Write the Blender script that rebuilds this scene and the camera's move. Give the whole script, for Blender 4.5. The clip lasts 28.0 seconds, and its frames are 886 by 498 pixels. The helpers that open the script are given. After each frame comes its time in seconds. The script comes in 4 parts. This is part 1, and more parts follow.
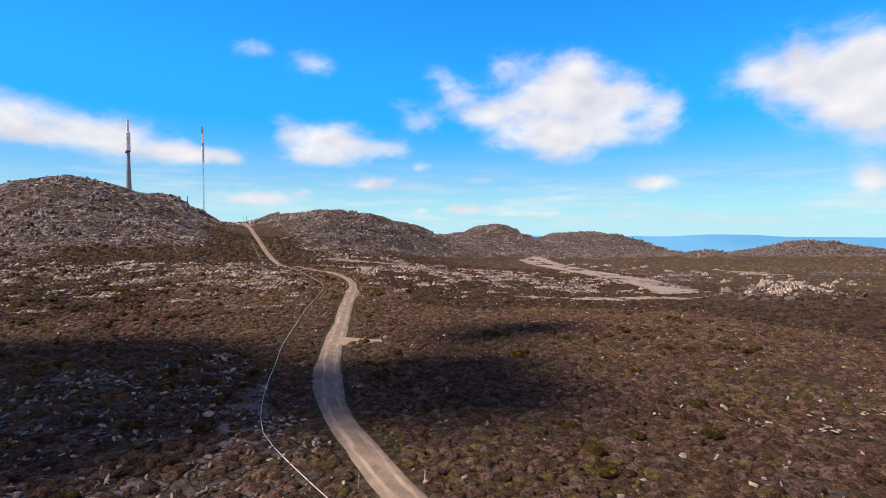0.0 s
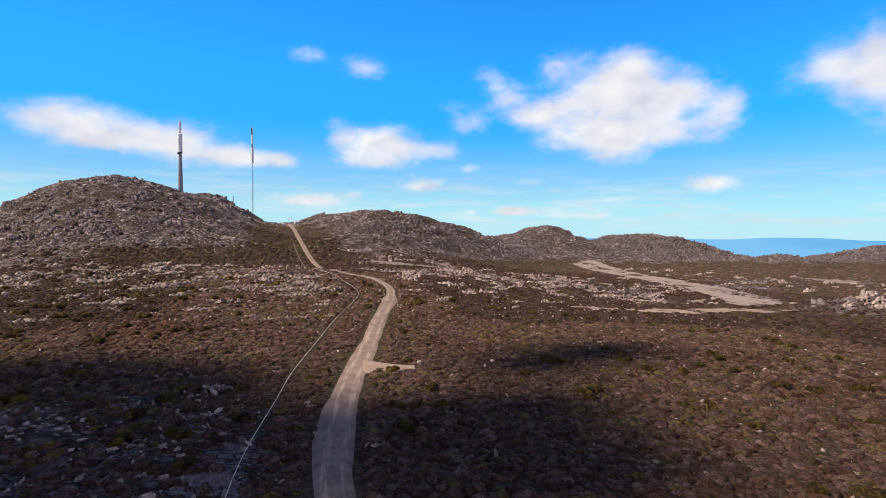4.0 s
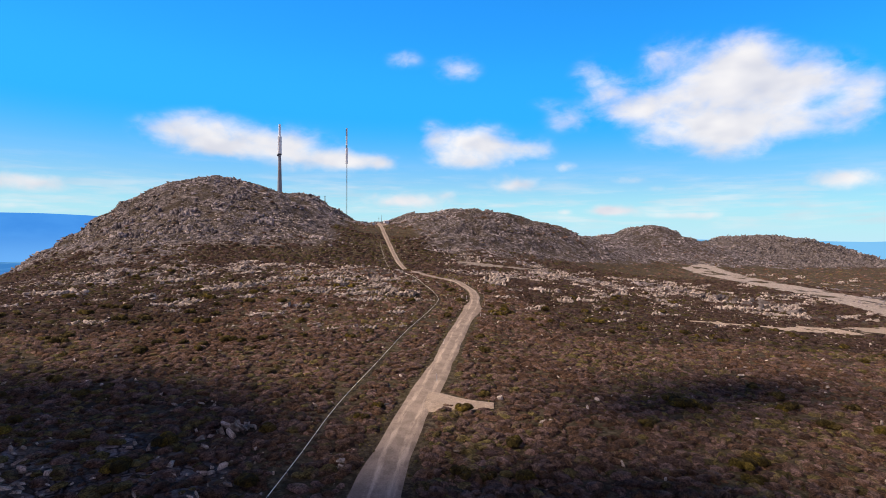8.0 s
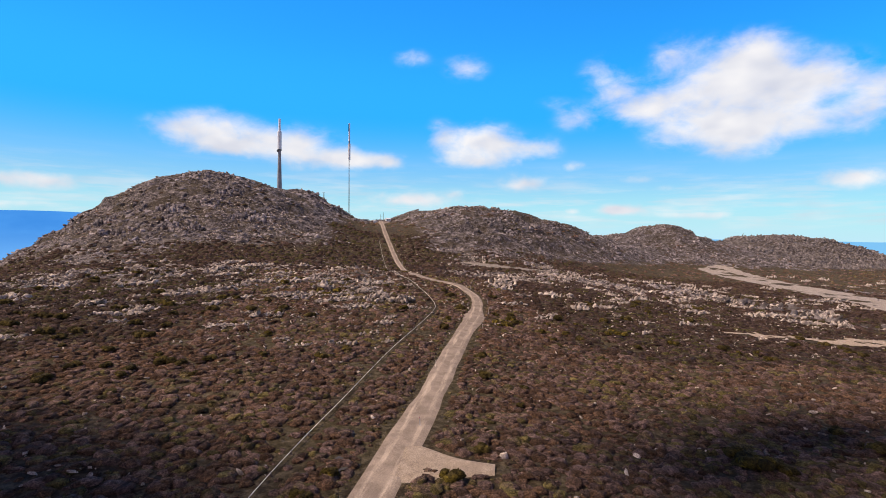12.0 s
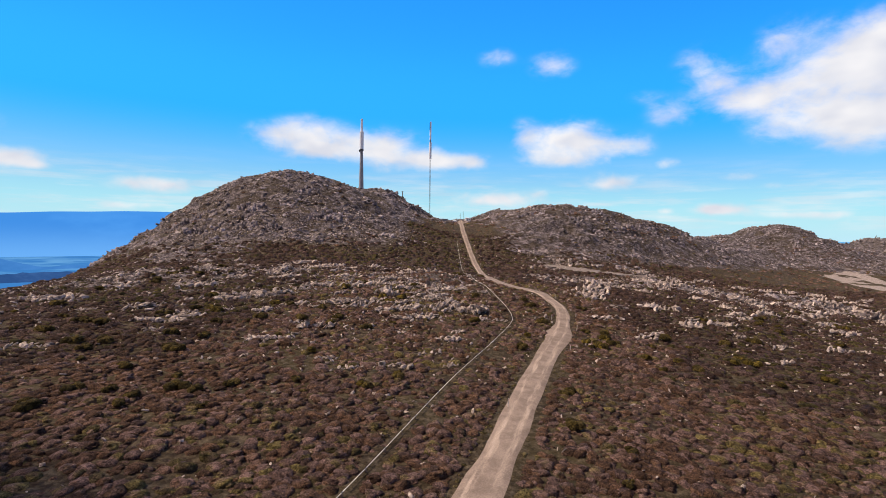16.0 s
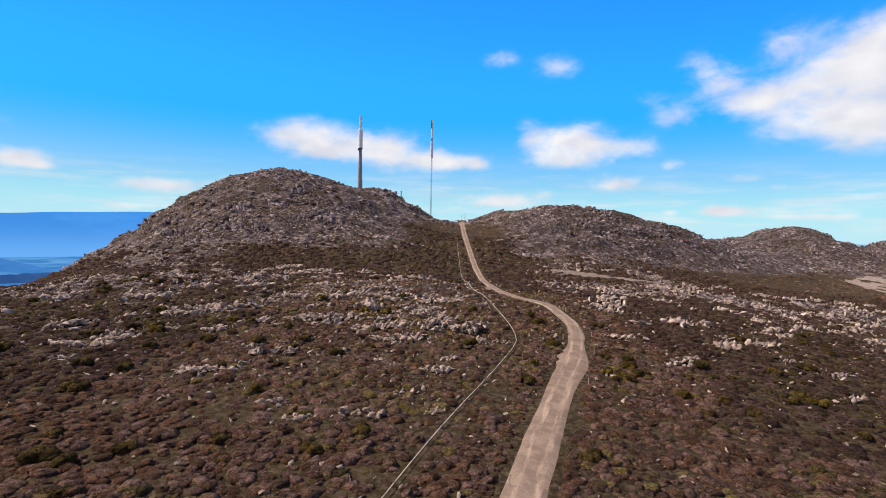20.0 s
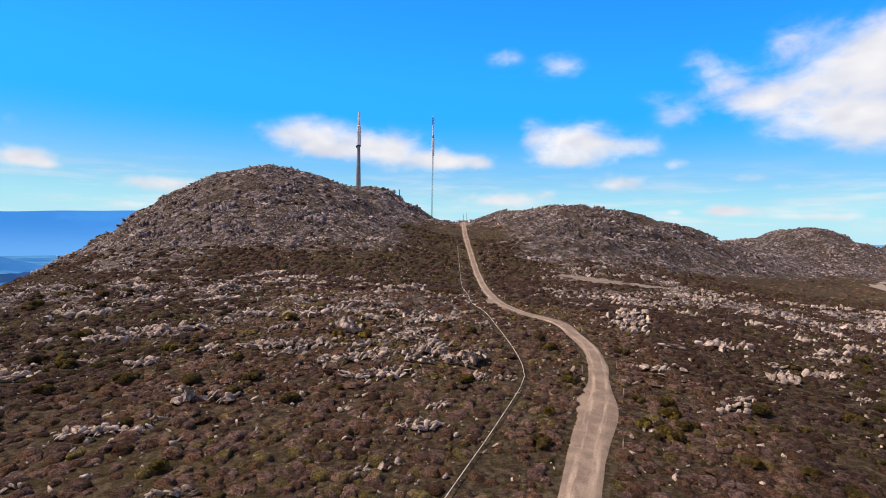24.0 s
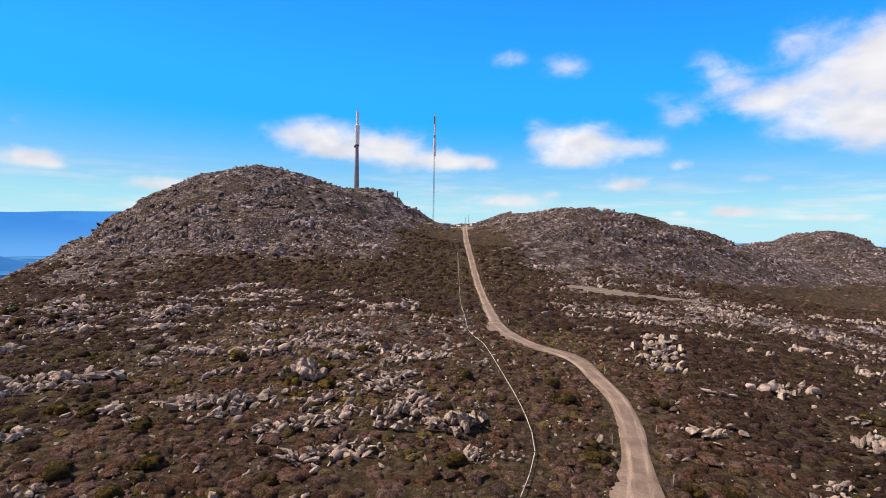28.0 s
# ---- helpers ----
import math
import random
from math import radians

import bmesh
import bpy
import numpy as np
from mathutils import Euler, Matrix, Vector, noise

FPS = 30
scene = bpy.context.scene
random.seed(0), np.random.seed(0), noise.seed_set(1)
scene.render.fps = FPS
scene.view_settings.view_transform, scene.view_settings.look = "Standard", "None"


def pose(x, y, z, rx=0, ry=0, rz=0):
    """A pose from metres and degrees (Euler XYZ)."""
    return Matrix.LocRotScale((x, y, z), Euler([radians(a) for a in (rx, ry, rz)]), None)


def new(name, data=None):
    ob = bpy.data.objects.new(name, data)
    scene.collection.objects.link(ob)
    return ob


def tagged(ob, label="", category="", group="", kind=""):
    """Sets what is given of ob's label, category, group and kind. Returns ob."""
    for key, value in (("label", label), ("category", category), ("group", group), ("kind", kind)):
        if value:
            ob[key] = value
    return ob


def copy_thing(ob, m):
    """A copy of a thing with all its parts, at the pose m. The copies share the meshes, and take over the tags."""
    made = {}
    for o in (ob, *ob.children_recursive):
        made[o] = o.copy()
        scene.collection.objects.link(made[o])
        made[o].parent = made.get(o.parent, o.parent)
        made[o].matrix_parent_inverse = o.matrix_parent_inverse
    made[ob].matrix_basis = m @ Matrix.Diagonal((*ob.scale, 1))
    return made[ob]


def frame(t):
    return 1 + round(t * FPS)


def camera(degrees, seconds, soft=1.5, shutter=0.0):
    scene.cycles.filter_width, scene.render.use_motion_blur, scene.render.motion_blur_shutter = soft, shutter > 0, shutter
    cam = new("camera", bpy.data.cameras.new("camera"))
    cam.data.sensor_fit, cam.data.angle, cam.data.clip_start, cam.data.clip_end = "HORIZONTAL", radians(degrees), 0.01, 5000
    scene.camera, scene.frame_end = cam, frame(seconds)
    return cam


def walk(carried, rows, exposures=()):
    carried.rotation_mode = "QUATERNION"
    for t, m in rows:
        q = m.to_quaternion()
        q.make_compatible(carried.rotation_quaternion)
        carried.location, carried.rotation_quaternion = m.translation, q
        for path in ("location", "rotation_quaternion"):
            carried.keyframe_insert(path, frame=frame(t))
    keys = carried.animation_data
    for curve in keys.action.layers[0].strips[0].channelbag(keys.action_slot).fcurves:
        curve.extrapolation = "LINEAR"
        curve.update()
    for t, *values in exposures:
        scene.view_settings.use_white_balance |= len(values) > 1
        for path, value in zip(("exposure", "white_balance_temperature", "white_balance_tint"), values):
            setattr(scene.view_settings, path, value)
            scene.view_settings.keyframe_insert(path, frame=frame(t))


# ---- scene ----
cam = camera(81.8, 28.0, 0.9)


def place(x, y, z, yaw, pitch, roll):
    """A camera pose from its compass turn, its tilt and its lean."""
    return pose(x, y, z, 0, 0, yaw) @ pose(0, 0, 0, 90 + pitch) @ pose(0, 0, 0, 0, 0, roll)


PATH = [
    (0.0, place(-16.240, -2.412, 24.811, -23.753, -1.925, 0.012)),
    (0.5, place(-15.211, -0.184, 24.844, -23.720, -1.865, 0.049)),
    (1.0, place(-14.199, 2.042, 24.869, -23.642, -1.808, 0.085)),
    (1.5, place(-13.203, 4.264, 24.884, -23.061, -1.738, 0.122)),
    (2.0, place(-12.225, 6.483, 24.892, -21.859, -1.787, 0.157)),
    (2.5, place(-11.266, 8.699, 24.893, -21.220, -1.691, 0.192)),
    (4.5, place(-7.640, 17.521, 24.833, -17.176, -1.820, 0.326)),
    (5.0, place(-6.790, 19.715, 24.806, -16.058, -1.818, 0.358)),
    (5.5, place(-5.964, 21.904, 24.774, -14.978, -1.810, 0.390)),
    (6.0, place(-5.164, 24.089, 24.738, -13.646, -1.789, 0.421)),
    (6.5, place(-4.388, 26.269, 24.699, -12.237, -1.799, 0.451)),
    (7.0, place(-3.638, 28.444, 24.658, -10.810, -1.746, 0.481)),
    (7.5, place(-2.915, 30.614, 24.615, -9.357, -1.782, 0.510)),
    (8.0, place(-2.218, 32.779, 24.570, -7.998, -1.840, 0.539)),
    (8.5, place(-1.547, 34.939, 24.525, -7.549, -1.813, 0.567)),
    (9.0, place(-0.904, 37.094, 24.479, -7.558, -1.853, 0.594)),
    (9.5, place(-0.287, 39.245, 24.433, -7.451, -1.960, 0.621)),
    (10.0, place(0.302, 41.391, 24.388, -7.408, -1.972, 0.648)),
    (10.5, place(0.865, 43.533, 24.344, -7.309, -2.018, 0.673)),
    (11.0, place(1.401, 45.671, 24.302, -7.212, -2.033, 0.699)),
    (11.5, place(1.910, 47.805, 24.262, -7.236, -1.980, 0.723)),
    (13.5, place(3.688, 56.307, 24.136, -5.733, -1.994, 0.816)),
    (14.0, place(4.069, 58.427, 24.116, -4.602, -2.012, 0.838)),
    (14.5, place(4.427, 60.544, 24.101, -4.406, -1.977, 0.859)),
    (15.0, place(4.762, 62.660, 24.092, -0.335, -2.082, 0.880)),
    (15.5, place(5.074, 64.775, 24.089, 1.997, -2.110, 0.900)),
    (16.0, place(5.364, 66.890, 24.094, 2.072, -2.072, 0.919)),
    (16.5, place(5.634, 69.005, 24.106, 2.146, -2.066, 0.938)),
    (17.0, place(5.884, 71.121, 24.127, 2.218, -2.090, 0.956)),
    (18.0, place(6.330, 75.357, 24.194, 2.328, -2.019, 0.991)),
    (19.0, place(6.711, 79.604, 24.300, 2.433, -1.951, 1.024)),
    (20.0, place(7.037, 83.867, 24.450, 2.505, -1.946, 1.054)),
    (20.5, place(7.183, 86.006, 24.542, 2.510, -1.975, 1.069)),
    (21.0, place(7.320, 88.152, 24.646, 2.576, -2.007, 1.083)),
    (21.5, place(7.450, 90.306, 24.764, 2.643, -2.041, 1.096)),
    (23.5, place(7.929, 99.009, 25.374, 2.819, -2.063, 1.143)),
    (24.0, place(8.048, 101.212, 25.565, 2.858, -2.041, 1.153)),
    (25.0, place(8.301, 105.658, 25.994, 3.002, -2.006, 1.172)),
    (25.5, place(8.438, 107.903, 26.234, 3.077, -1.931, 1.181)),
    (26.0, place(8.586, 110.165, 26.492, 3.154, -1.887, 1.189)),
    (26.5, place(8.748, 112.443, 26.768, 3.173, -1.843, 1.196)),
    (27.0, place(8.924, 114.741, 27.063, 3.258, -1.834, 1.203)),
    (27.5, place(9.118, 117.058, 27.378, 3.254, -1.884, 1.209)),
    (28.0, place(9.333, 119.395, 27.712, 3.317, -1.969, 1.215)),
]
walk(cam, PATH, exposures=((0.0, 0.16, 7900, 8), (28.0, 0.16, 7900, 8)))

# ---- light ----
SUN = Vector((-0.78, 0.10, 1.0)).normalized()      # towards the sun
sun_data = bpy.data.lights.new("sun", "SUN")
sun_data.energy, sun_data.angle, sun_data.color = 5.0, radians(0.55), (1.0, 0.85, 0.765)
sun_lamp = new("sun", sun_data)
sun_lamp.rotation_euler = SUN.to_track_quat("Z", "Y").to_euler()


class Net:
    """Short hand for node trees."""

    def __init__(self, tree):
        self.tree, self.n = tree, tree.nodes
        self.n.clear()

    def add(self, kind):
        return self.n.new(kind)

    def link(self, a, b):
        self.tree.links.new(a, b)

    def put(self, socket, value):
        if isinstance(value, bpy.types.NodeSocket):
            self.link(value, socket)
        else:
            socket.default_value = value

    def math(self, op, a, b=None, c=None, clamp=False):
        node = self.add("ShaderNodeMath")
        node.operation, node.use_clamp = op, clamp
        for i, v in enumerate((a, b, c)):
            if v is not None:
                self.put(node.inputs[i], v)
        return node.outputs[0]

    def ramp(self, value, low, high, a=0.0, b=1.0, smooth=True):
        node = self.add("ShaderNodeMapRange")
        node.interpolation_type = "SMOOTHSTEP" if smooth else "LINEAR"
        for i, v in enumerate((value, low, high, a, b)):
            self.put(node.inputs[i], v)
        return node.outputs[0]

    def noise(self, vector, scale, detail=4.0, rough=0.55, distort=0.0, colour=False):
        node = self.add("ShaderNodeTexNoise")
        if vector is not None:
            self.link(vector, node.inputs["Vector"])
        node.inputs["Scale"].default_value, node.inputs["Detail"].default_value = scale, detail
        node.inputs["Roughness"].default_value, node.inputs["Distortion"].default_value = rough, distort
        return node.outputs[1 if colour else 0]

    def mix(self, factor, a, b, blend="MIX"):
        node = self.add("ShaderNodeMix")
        node.data_type, node.blend_type = "RGBA", blend
        for socket, v in ((node.inputs[0], factor), (node.inputs[6], a), (node.inputs[7], b)):
            self.put(socket, (*v, 1) if isinstance(v, tuple) and len(v) == 3 else v)
        return node.outputs[2]


# Clouds of the sky: bearing and height in degrees, half width and half height in degrees, thickness.
CLOUDS = (
    (-20.3, 9.8, 2.3, 1.0, 1), (-16.5, 10.3, 2.7, 1.3, 1.1), (-12.9, 8.9, 3.7, 1.3, 1), (-16.8, 8.4, 3.3, 0.8, 0.75), (-8.6, 9.0, 3.4, 1.6, 1), (-5.1, 7.8, 3.5, 1.1, 0.95),
    (-1.4, 7.7, 2.8, 0.8, 0.9), (1.2, 7.6, 1.4, 0.6, 0.7), (6.7, 10.6, 1.3, 1.3, 0.7), (9.4, 9.4, 2.4, 1.5, 1.0), (12.4, 10.1, 2.1, 1.5, 1), (15.0, 9.1, 2.5, 1.2, 0.95),
    (18.1, 9.0, 1.7, 1.0, 0.65), (10.4, 7.8, 3.0, 0.7, 0.75), (21.4, 7.2, 1.1, 0.5, 0.6), (3.4, 18.4, 1.6, 0.8, 0.6), (9.5, 17.5, 1.8, 1.0, 1.0), (16.3, 5.4, 2.3, 0.8, 1.22),
    (3.7, 3.5, 4.3, 0.7, 1.28), (8.4, 4.2, 1.2, 0.5, 0.74), (26.3, 2.4, 2.0, 0.4, 1.08), (31.6, 2.0, 2.1, 0.4, 0.94), (35.0, 2.0, 1.9, 0.4, 0.94), (-31.6, 4.1, 3.3, 0.7, 1.22),
    (-35.1, 2.0, 1.5, 0.4, 0.81), (-32.2, 2.0, 1.7, 0.4, 0.68), (-42.5, 5.6, 2.1, 0.8, 1.35), (-40.4, 5.1, 1.0, 0.4, 0.81), (-43.1, 8.6, 0.7, 0.6, 0.4), (27.9, 5.7, 1.6, 0.4, 0.47),
    (30.7, 4.7, 0.9, 0.3, 0.47), (21.3, 2.3, 0.7, 0.3, 0.68), (31.1, 17.5, 1.9, 1.5, 0.75), (35.2, 16.3, 2.5, 1.8, 1.05), (38.5, 16.5, 2.1, 1.7, 1.15), (34.3, 13.4, 4.5, 2.0, 1.05),
    (39.5, 13.9, 2.9, 2.0, 1.05), (43.3, 13.8, 2.6, 1.9, 0.95), (46.9, 11.8, 1.7, 1.8, 1.05), (28.6, 12.8, 2.8, 1.3, 0.95), (33.3, 10.2, 3.4, 1.7, 1.1), (37.3, 9.6, 3.3, 1.6, 1.1),
    (42.2, 10.3, 3.3, 1.5, 0.95), (24.0, 16.5, 1.8, 1.3, 0.72), (26.0, 14.4, 2.2, 1.2, 0.75), (21.8, 12.1, 2.1, 1.0, 0.75), (19.3, 13.9, 1.7, 0.6, 0.4), (46.3, 5.1, 2.4, 0.8, 1.28),
    (55.5, 14.7, 1.9, 1.8, 0.85), (58.1, 16.2, 1.2, 1.5, 0.65), (58.6, 13.2, 2.3, 1.9, 0.95), (61.1, 10.9, 2.4, 2.1, 1.05), (63.3, 12.8, 2.0, 2.3, 1.05), (62.9, 15.5, 1.2, 0.8, 0.65),
    (64.1, 9.7, 1.9, 2.0, 1.05), (52.5, 14.0, 1.7, 1.3, 0.4), (63.7, 4.5, 1.4, 1.3, 1.28), (57.2, 4.9, 1.1, 0.5, 0.47), (26.0, 2.7, 2.1, 0.5, 0.94), (64, 14, 5.0, 3.0, 1.0),
)


def make_world():
    world = bpy.data.worlds.new("sky")
    world.use_nodes = True
    scene.world = world
    w = Net(world.node_tree)
    sky = w.add("ShaderNodeTexSky")
    sky.sky_type, sky.sun_disc = "NISHITA", False
    sky.sun_elevation, sky.sun_rotation = math.asin(SUN.z), math.atan2(SUN.x, SUN.y)
    sky.altitude, sky.air_density, sky.dust_density, sky.ozone_density = 1200, 1.0, 0.25, 2.5
    deep = w.add("ShaderNodeHueSaturation")
    deep.inputs["Saturation"].default_value, deep.inputs["Value"].default_value = SKY_SAT, 1.0
    w.link(sky.outputs[0], deep.inputs["Color"])
    way = w.add("ShaderNodeTexCoord").outputs["Generated"]
    split = w.add("ShaderNodeSeparateXYZ")
    w.link(way, split.inputs[0])
    x, y, z = split.outputs
    bearing = w.math("MULTIPLY", w.math("ARCTAN2", x, y), 57.2958)
    height_deg = w.math("MULTIPLY", w.math("ARCSINE", z), 57.2958)
    at = w.add("ShaderNodeCombineXYZ")
    w.link(bearing, at.inputs[0])
    w.link(height_deg, at.inputs[1])
    total = 0.0
    for a, e, sa, se, k in CLOUDS:
        local = w.add("ShaderNodeMapping")
        local.vector_type = "TEXTURE"
        local.inputs["Location"].default_value, local.inputs["Scale"].default_value = (a, e, 0), (sa, se, 1)
        w.link(at.outputs[0], local.inputs["Vector"])
        square = w.add("ShaderNodeVectorMath")
        square.operation = "DOT_PRODUCT"
        w.link(local.outputs[0], square.inputs[0])
        w.link(local.outputs[0], square.inputs[1])
        total = w.math("MULTIPLY_ADD", w.math("POWER", 0.45, square.outputs["Value"]), k, total)
    stretch = w.add("ShaderNodeMapping")
    w.link(way, stretch.inputs["Vector"])
    stretch.inputs["Scale"].default_value = (1, 1, 1.7)
    billow = w.noise(stretch.outputs[0], 16.0, 6.0, 0.55, 0.3)
    wisp = w.noise(stretch.outputs[0], 48.0, 4.0, 0.6)
    fray = w.math("ADD", w.math("MULTIPLY_ADD", billow, 1.7, -0.84), w.math("MULTIPLY_ADD", wisp, 0.45, -0.22))
    bulk = w.math("MULTIPLY_ADD", fray, w.ramp(total, 0.0, 0.35), total)
    # a thin veil low over the horizon
    veil = w.math("MULTIPLY", w.ramp(height_deg, 0.0, 1.5), w.ramp(height_deg, 8.5, 2.5))
    streak_map = w.add("ShaderNodeMapping")
    w.link(way, streak_map.inputs["Vector"])
    streak_map.inputs["Scale"].default_value = (1, 1, 9)
    streak = w.ramp(w.noise(streak_map.outputs[0], 6.0, 5.0, 0.6), 0.42, 0.70)
    cover = w.ramp(bulk, 0.05, 1.55)
    cover = w.math("MAXIMUM", cover, w.math("MULTIPLY", w.math("MULTIPLY", veil, streak), 0.5))
    # unseen clouds overhead and behind, added to whiten the fill light
    elsewhere = w.math("MAXIMUM", w.ramp(height_deg, 25.0, 34.0), w.math("MULTIPLY", w.ramp(w.math("ABSOLUTE", bearing), 74.0, 88.0), w.ramp(height_deg, 0.0, 4.0)))
    heaps = w.ramp(w.noise(way, 4.0, 6.0, 0.55, 0.3), 0.53, 0.68)
    cover = w.math("MAXIMUM", cover, w.math("MULTIPLY", heaps, elsewhere))
    cover = w.math("MULTIPLY", cover, 0.97)
    # billow light and shade painted from noise, brighter on the sun's side
    lift = w.add("ShaderNodeVectorMath")
    lift.operation = "ADD"
    w.link(stretch.outputs[0], lift.inputs[0])
    lift.inputs[1].default_value = (-0.014, 0.0, 0.03)
    relief = w.math("SUBTRACT", w.noise(stretch.outputs[0], 11.0, 2.5, 0.45, 0.2), w.noise(lift.outputs[0], 11.0, 2.5, 0.45, 0.2))
    lit = w.math("MULTIPLY_ADD", relief, 1.5, w.math("MULTIPLY_ADD", w.noise(stretch.outputs[0], 7.0, 3.0), 0.8, 0.12))
    shade = w.mix(w.ramp(lit, 0.18, 0.85, smooth=False), CLOUD_DARK, CLOUD_WHITE)
    haze = w.ramp(height_deg, 12.5, -2.0)
    gain = w.ramp(height_deg, 0.0, 18.0, 1.0, SKY_GAIN)
    gain = w.math("MULTIPLY", gain, w.ramp(height_deg, 26.0, 50.0, 1.0, 0.2))
    gain = w.math("MULTIPLY", gain, w.ramp(bearing, -60.0, 20.0, 0.77, 1.06))
    gain_colour = w.add("ShaderNodeCombineColor")
    for socket in gain_colour.inputs:
        w.link(gain, socket)
    # deep blue ahead; unseen sky overhead and behind made paler, for less blue fill
    pale = w.math("MAXIMUM", w.ramp(height_deg, 27.0, 45.0), w.ramp(w.math("ABSOLUTE", bearing), 68.0, 115.0))
    blue = w.mix(pale, w.mix(1.0, deep.outputs[0], (0.0, 0.965, 1.14), "MULTIPLY"), w.mix(1.0, sky.outputs[0], (1.1, 0.62, 0.66), "MULTIPLY"))
    air = w.mix(w.math("MULTIPLY", haze, 0.9), w.mix(1.0, blue, gain_colour.outputs[0], "MULTIPLY"), HAZE)
    colour = w.mix(cover, air, shade)
    back = w.add("ShaderNodeBackground")
    w.link(colour, back.inputs["Color"])
    back.inputs["Strength"].default_value = SKY_STRENGTH
    out = w.add("ShaderNodeOutputWorld")
    w.link(back.outputs[0], out.inputs[0])


SKY_STRENGTH, SKY_GAIN, SKY_SAT = 0.09, 2.7, 2.2
CLOUD_WHITE, CLOUD_DARK, HAZE = (8.9, 9.5, 11.3), (6.3, 7.1, 9.5), (5.4, 8.5, 12.4)
make_world()


# ---- materials ----
def material(name, rough=0.85, spec=0.3):
    m = bpy.data.materials.new(name)
    m.use_nodes = True
    n = Net(m.node_tree)
    surface = n.add("ShaderNodeBsdfPrincipled")
    surface.inputs["Roughness"].default_value = rough
    surface.inputs["Specular IOR Level"].default_value = spec
    out = n.add("ShaderNodeOutputMaterial")
    n.link(surface.outputs[0], out.inputs[0])
    place_at = n.add("ShaderNodeNewGeometry")
    return m, n, surface, place_at


def bump(n, surface, height, strength, distance):
    b = n.add("ShaderNodeBump")
    b.inputs["Strength"].default_value, b.inputs["Distance"].default_value = strength, distance
    n.link(height, b.inputs["Height"])
    n.link(b.outputs[0], surface.inputs["Normal"])


def heath_material(name, brown, mauve, olive):
    m, n, s, g = material(name, 0.95, 0.1)
    at = g.outputs["Position"]
    broad = n.math("MULTIPLY_ADD", n.noise(at, 0.035, 4.0), 1.5, -0.75)
    clump = n.math("MULTIPLY_ADD", n.noise(at, 0.45, 3.0), 1.2, -0.6)
    chance = n.math("ADD", n.math("MULTIPLY_ADD", g.outputs["Random Per Island"], 0.8, 0.1), n.math("ADD", broad, clump))
    c = n.mix(n.ramp(chance, 0.25, 0.6), brown, mauve)
    c = n.mix(n.ramp(chance, 0.66, 0.92), c, olive)
    shade = n.math("FRACT", n.math("MULTIPLY", g.outputs["Random Per Island"], 37.7))
    c = n.mix(1.0, c, n.mix(shade, (0.55, 0.55, 0.57), (1.38, 1.37, 1.36)), "MULTIPLY")
    tuft = n.noise(at, 2.2, 5.0, 0.7)
    c = n.mix(1.0, c, n.mix(n.ramp(tuft, 0.36, 0.64), (0.5, 0.5, 0.5), (1.4, 1.4, 1.38)), "MULTIPLY")
    twigs = n.noise(at, 9.0, 5.0, 0.75)
    c = n.mix(1.0, c, n.mix(n.ramp(twigs, 0.36, 0.64), (0.42, 0.42, 0.43), (1.65, 1.65, 1.6)), "MULTIPLY")
    grain = n.math("ADD", twigs, n.math("MULTIPLY", tuft, 1.5))
    n.link(c, s.inputs["Base Color"])
    bump(n, s, grain, 1.0, 0.5)
    return m


def rock_material(name, light, dark, lichen, scale=1.0):
    m, n, s, g = material(name, 0.9, 0.2)
    at = g.outputs["Position"]
    c = n.mix(n.ramp(n.noise(at, 0.9 * scale, 5.0, 0.6), 0.35, 0.65), dark, light)
    c = n.mix(n.ramp(n.noise(at, 0.25 * scale, 4.0, 0.6), 0.52, 0.68), c, lichen)
    c = n.mix(1.0, c, n.mix(g.outputs["Random Per Island"], (0.7, 0.7, 0.7), (1.2, 1.2, 1.2)), "MULTIPLY")
    speck = n.noise(at, 9.0 * scale, 5.0, 0.7)
    c = n.mix(1.0, c, n.mix(n.ramp(speck, 0.35, 0.65), (0.58, 0.57, 0.56), (1.3, 1.3, 1.3)), "MULTIPLY")
    n.link(c, s.inputs["Base Color"])
    bump(n, s, speck, 0.9, 0.2 / scale)
    return m


def plain_material(name, colour, rough=0.6, metal=0.0, worn=0.15, scale=1.5):
    m, n, s, g = material(name, rough, 0.4)
    s.inputs["Metallic"].default_value = metal
    at = g.outputs["Position"]
    lo = tuple(v * (1 - worn) for v in colour)
    hi = tuple(min(1, v * (1 + worn * 0.6)) for v in colour)
    c = n.mix(n.ramp(n.noise(at, scale, 6.0, 0.6), 0.35, 0.65), lo, hi)
    n.link(c, s.inputs["Base Color"])
    bump(n, s, n.noise(at, scale * 12, 3.0), 0.2, 0.02)
    return m


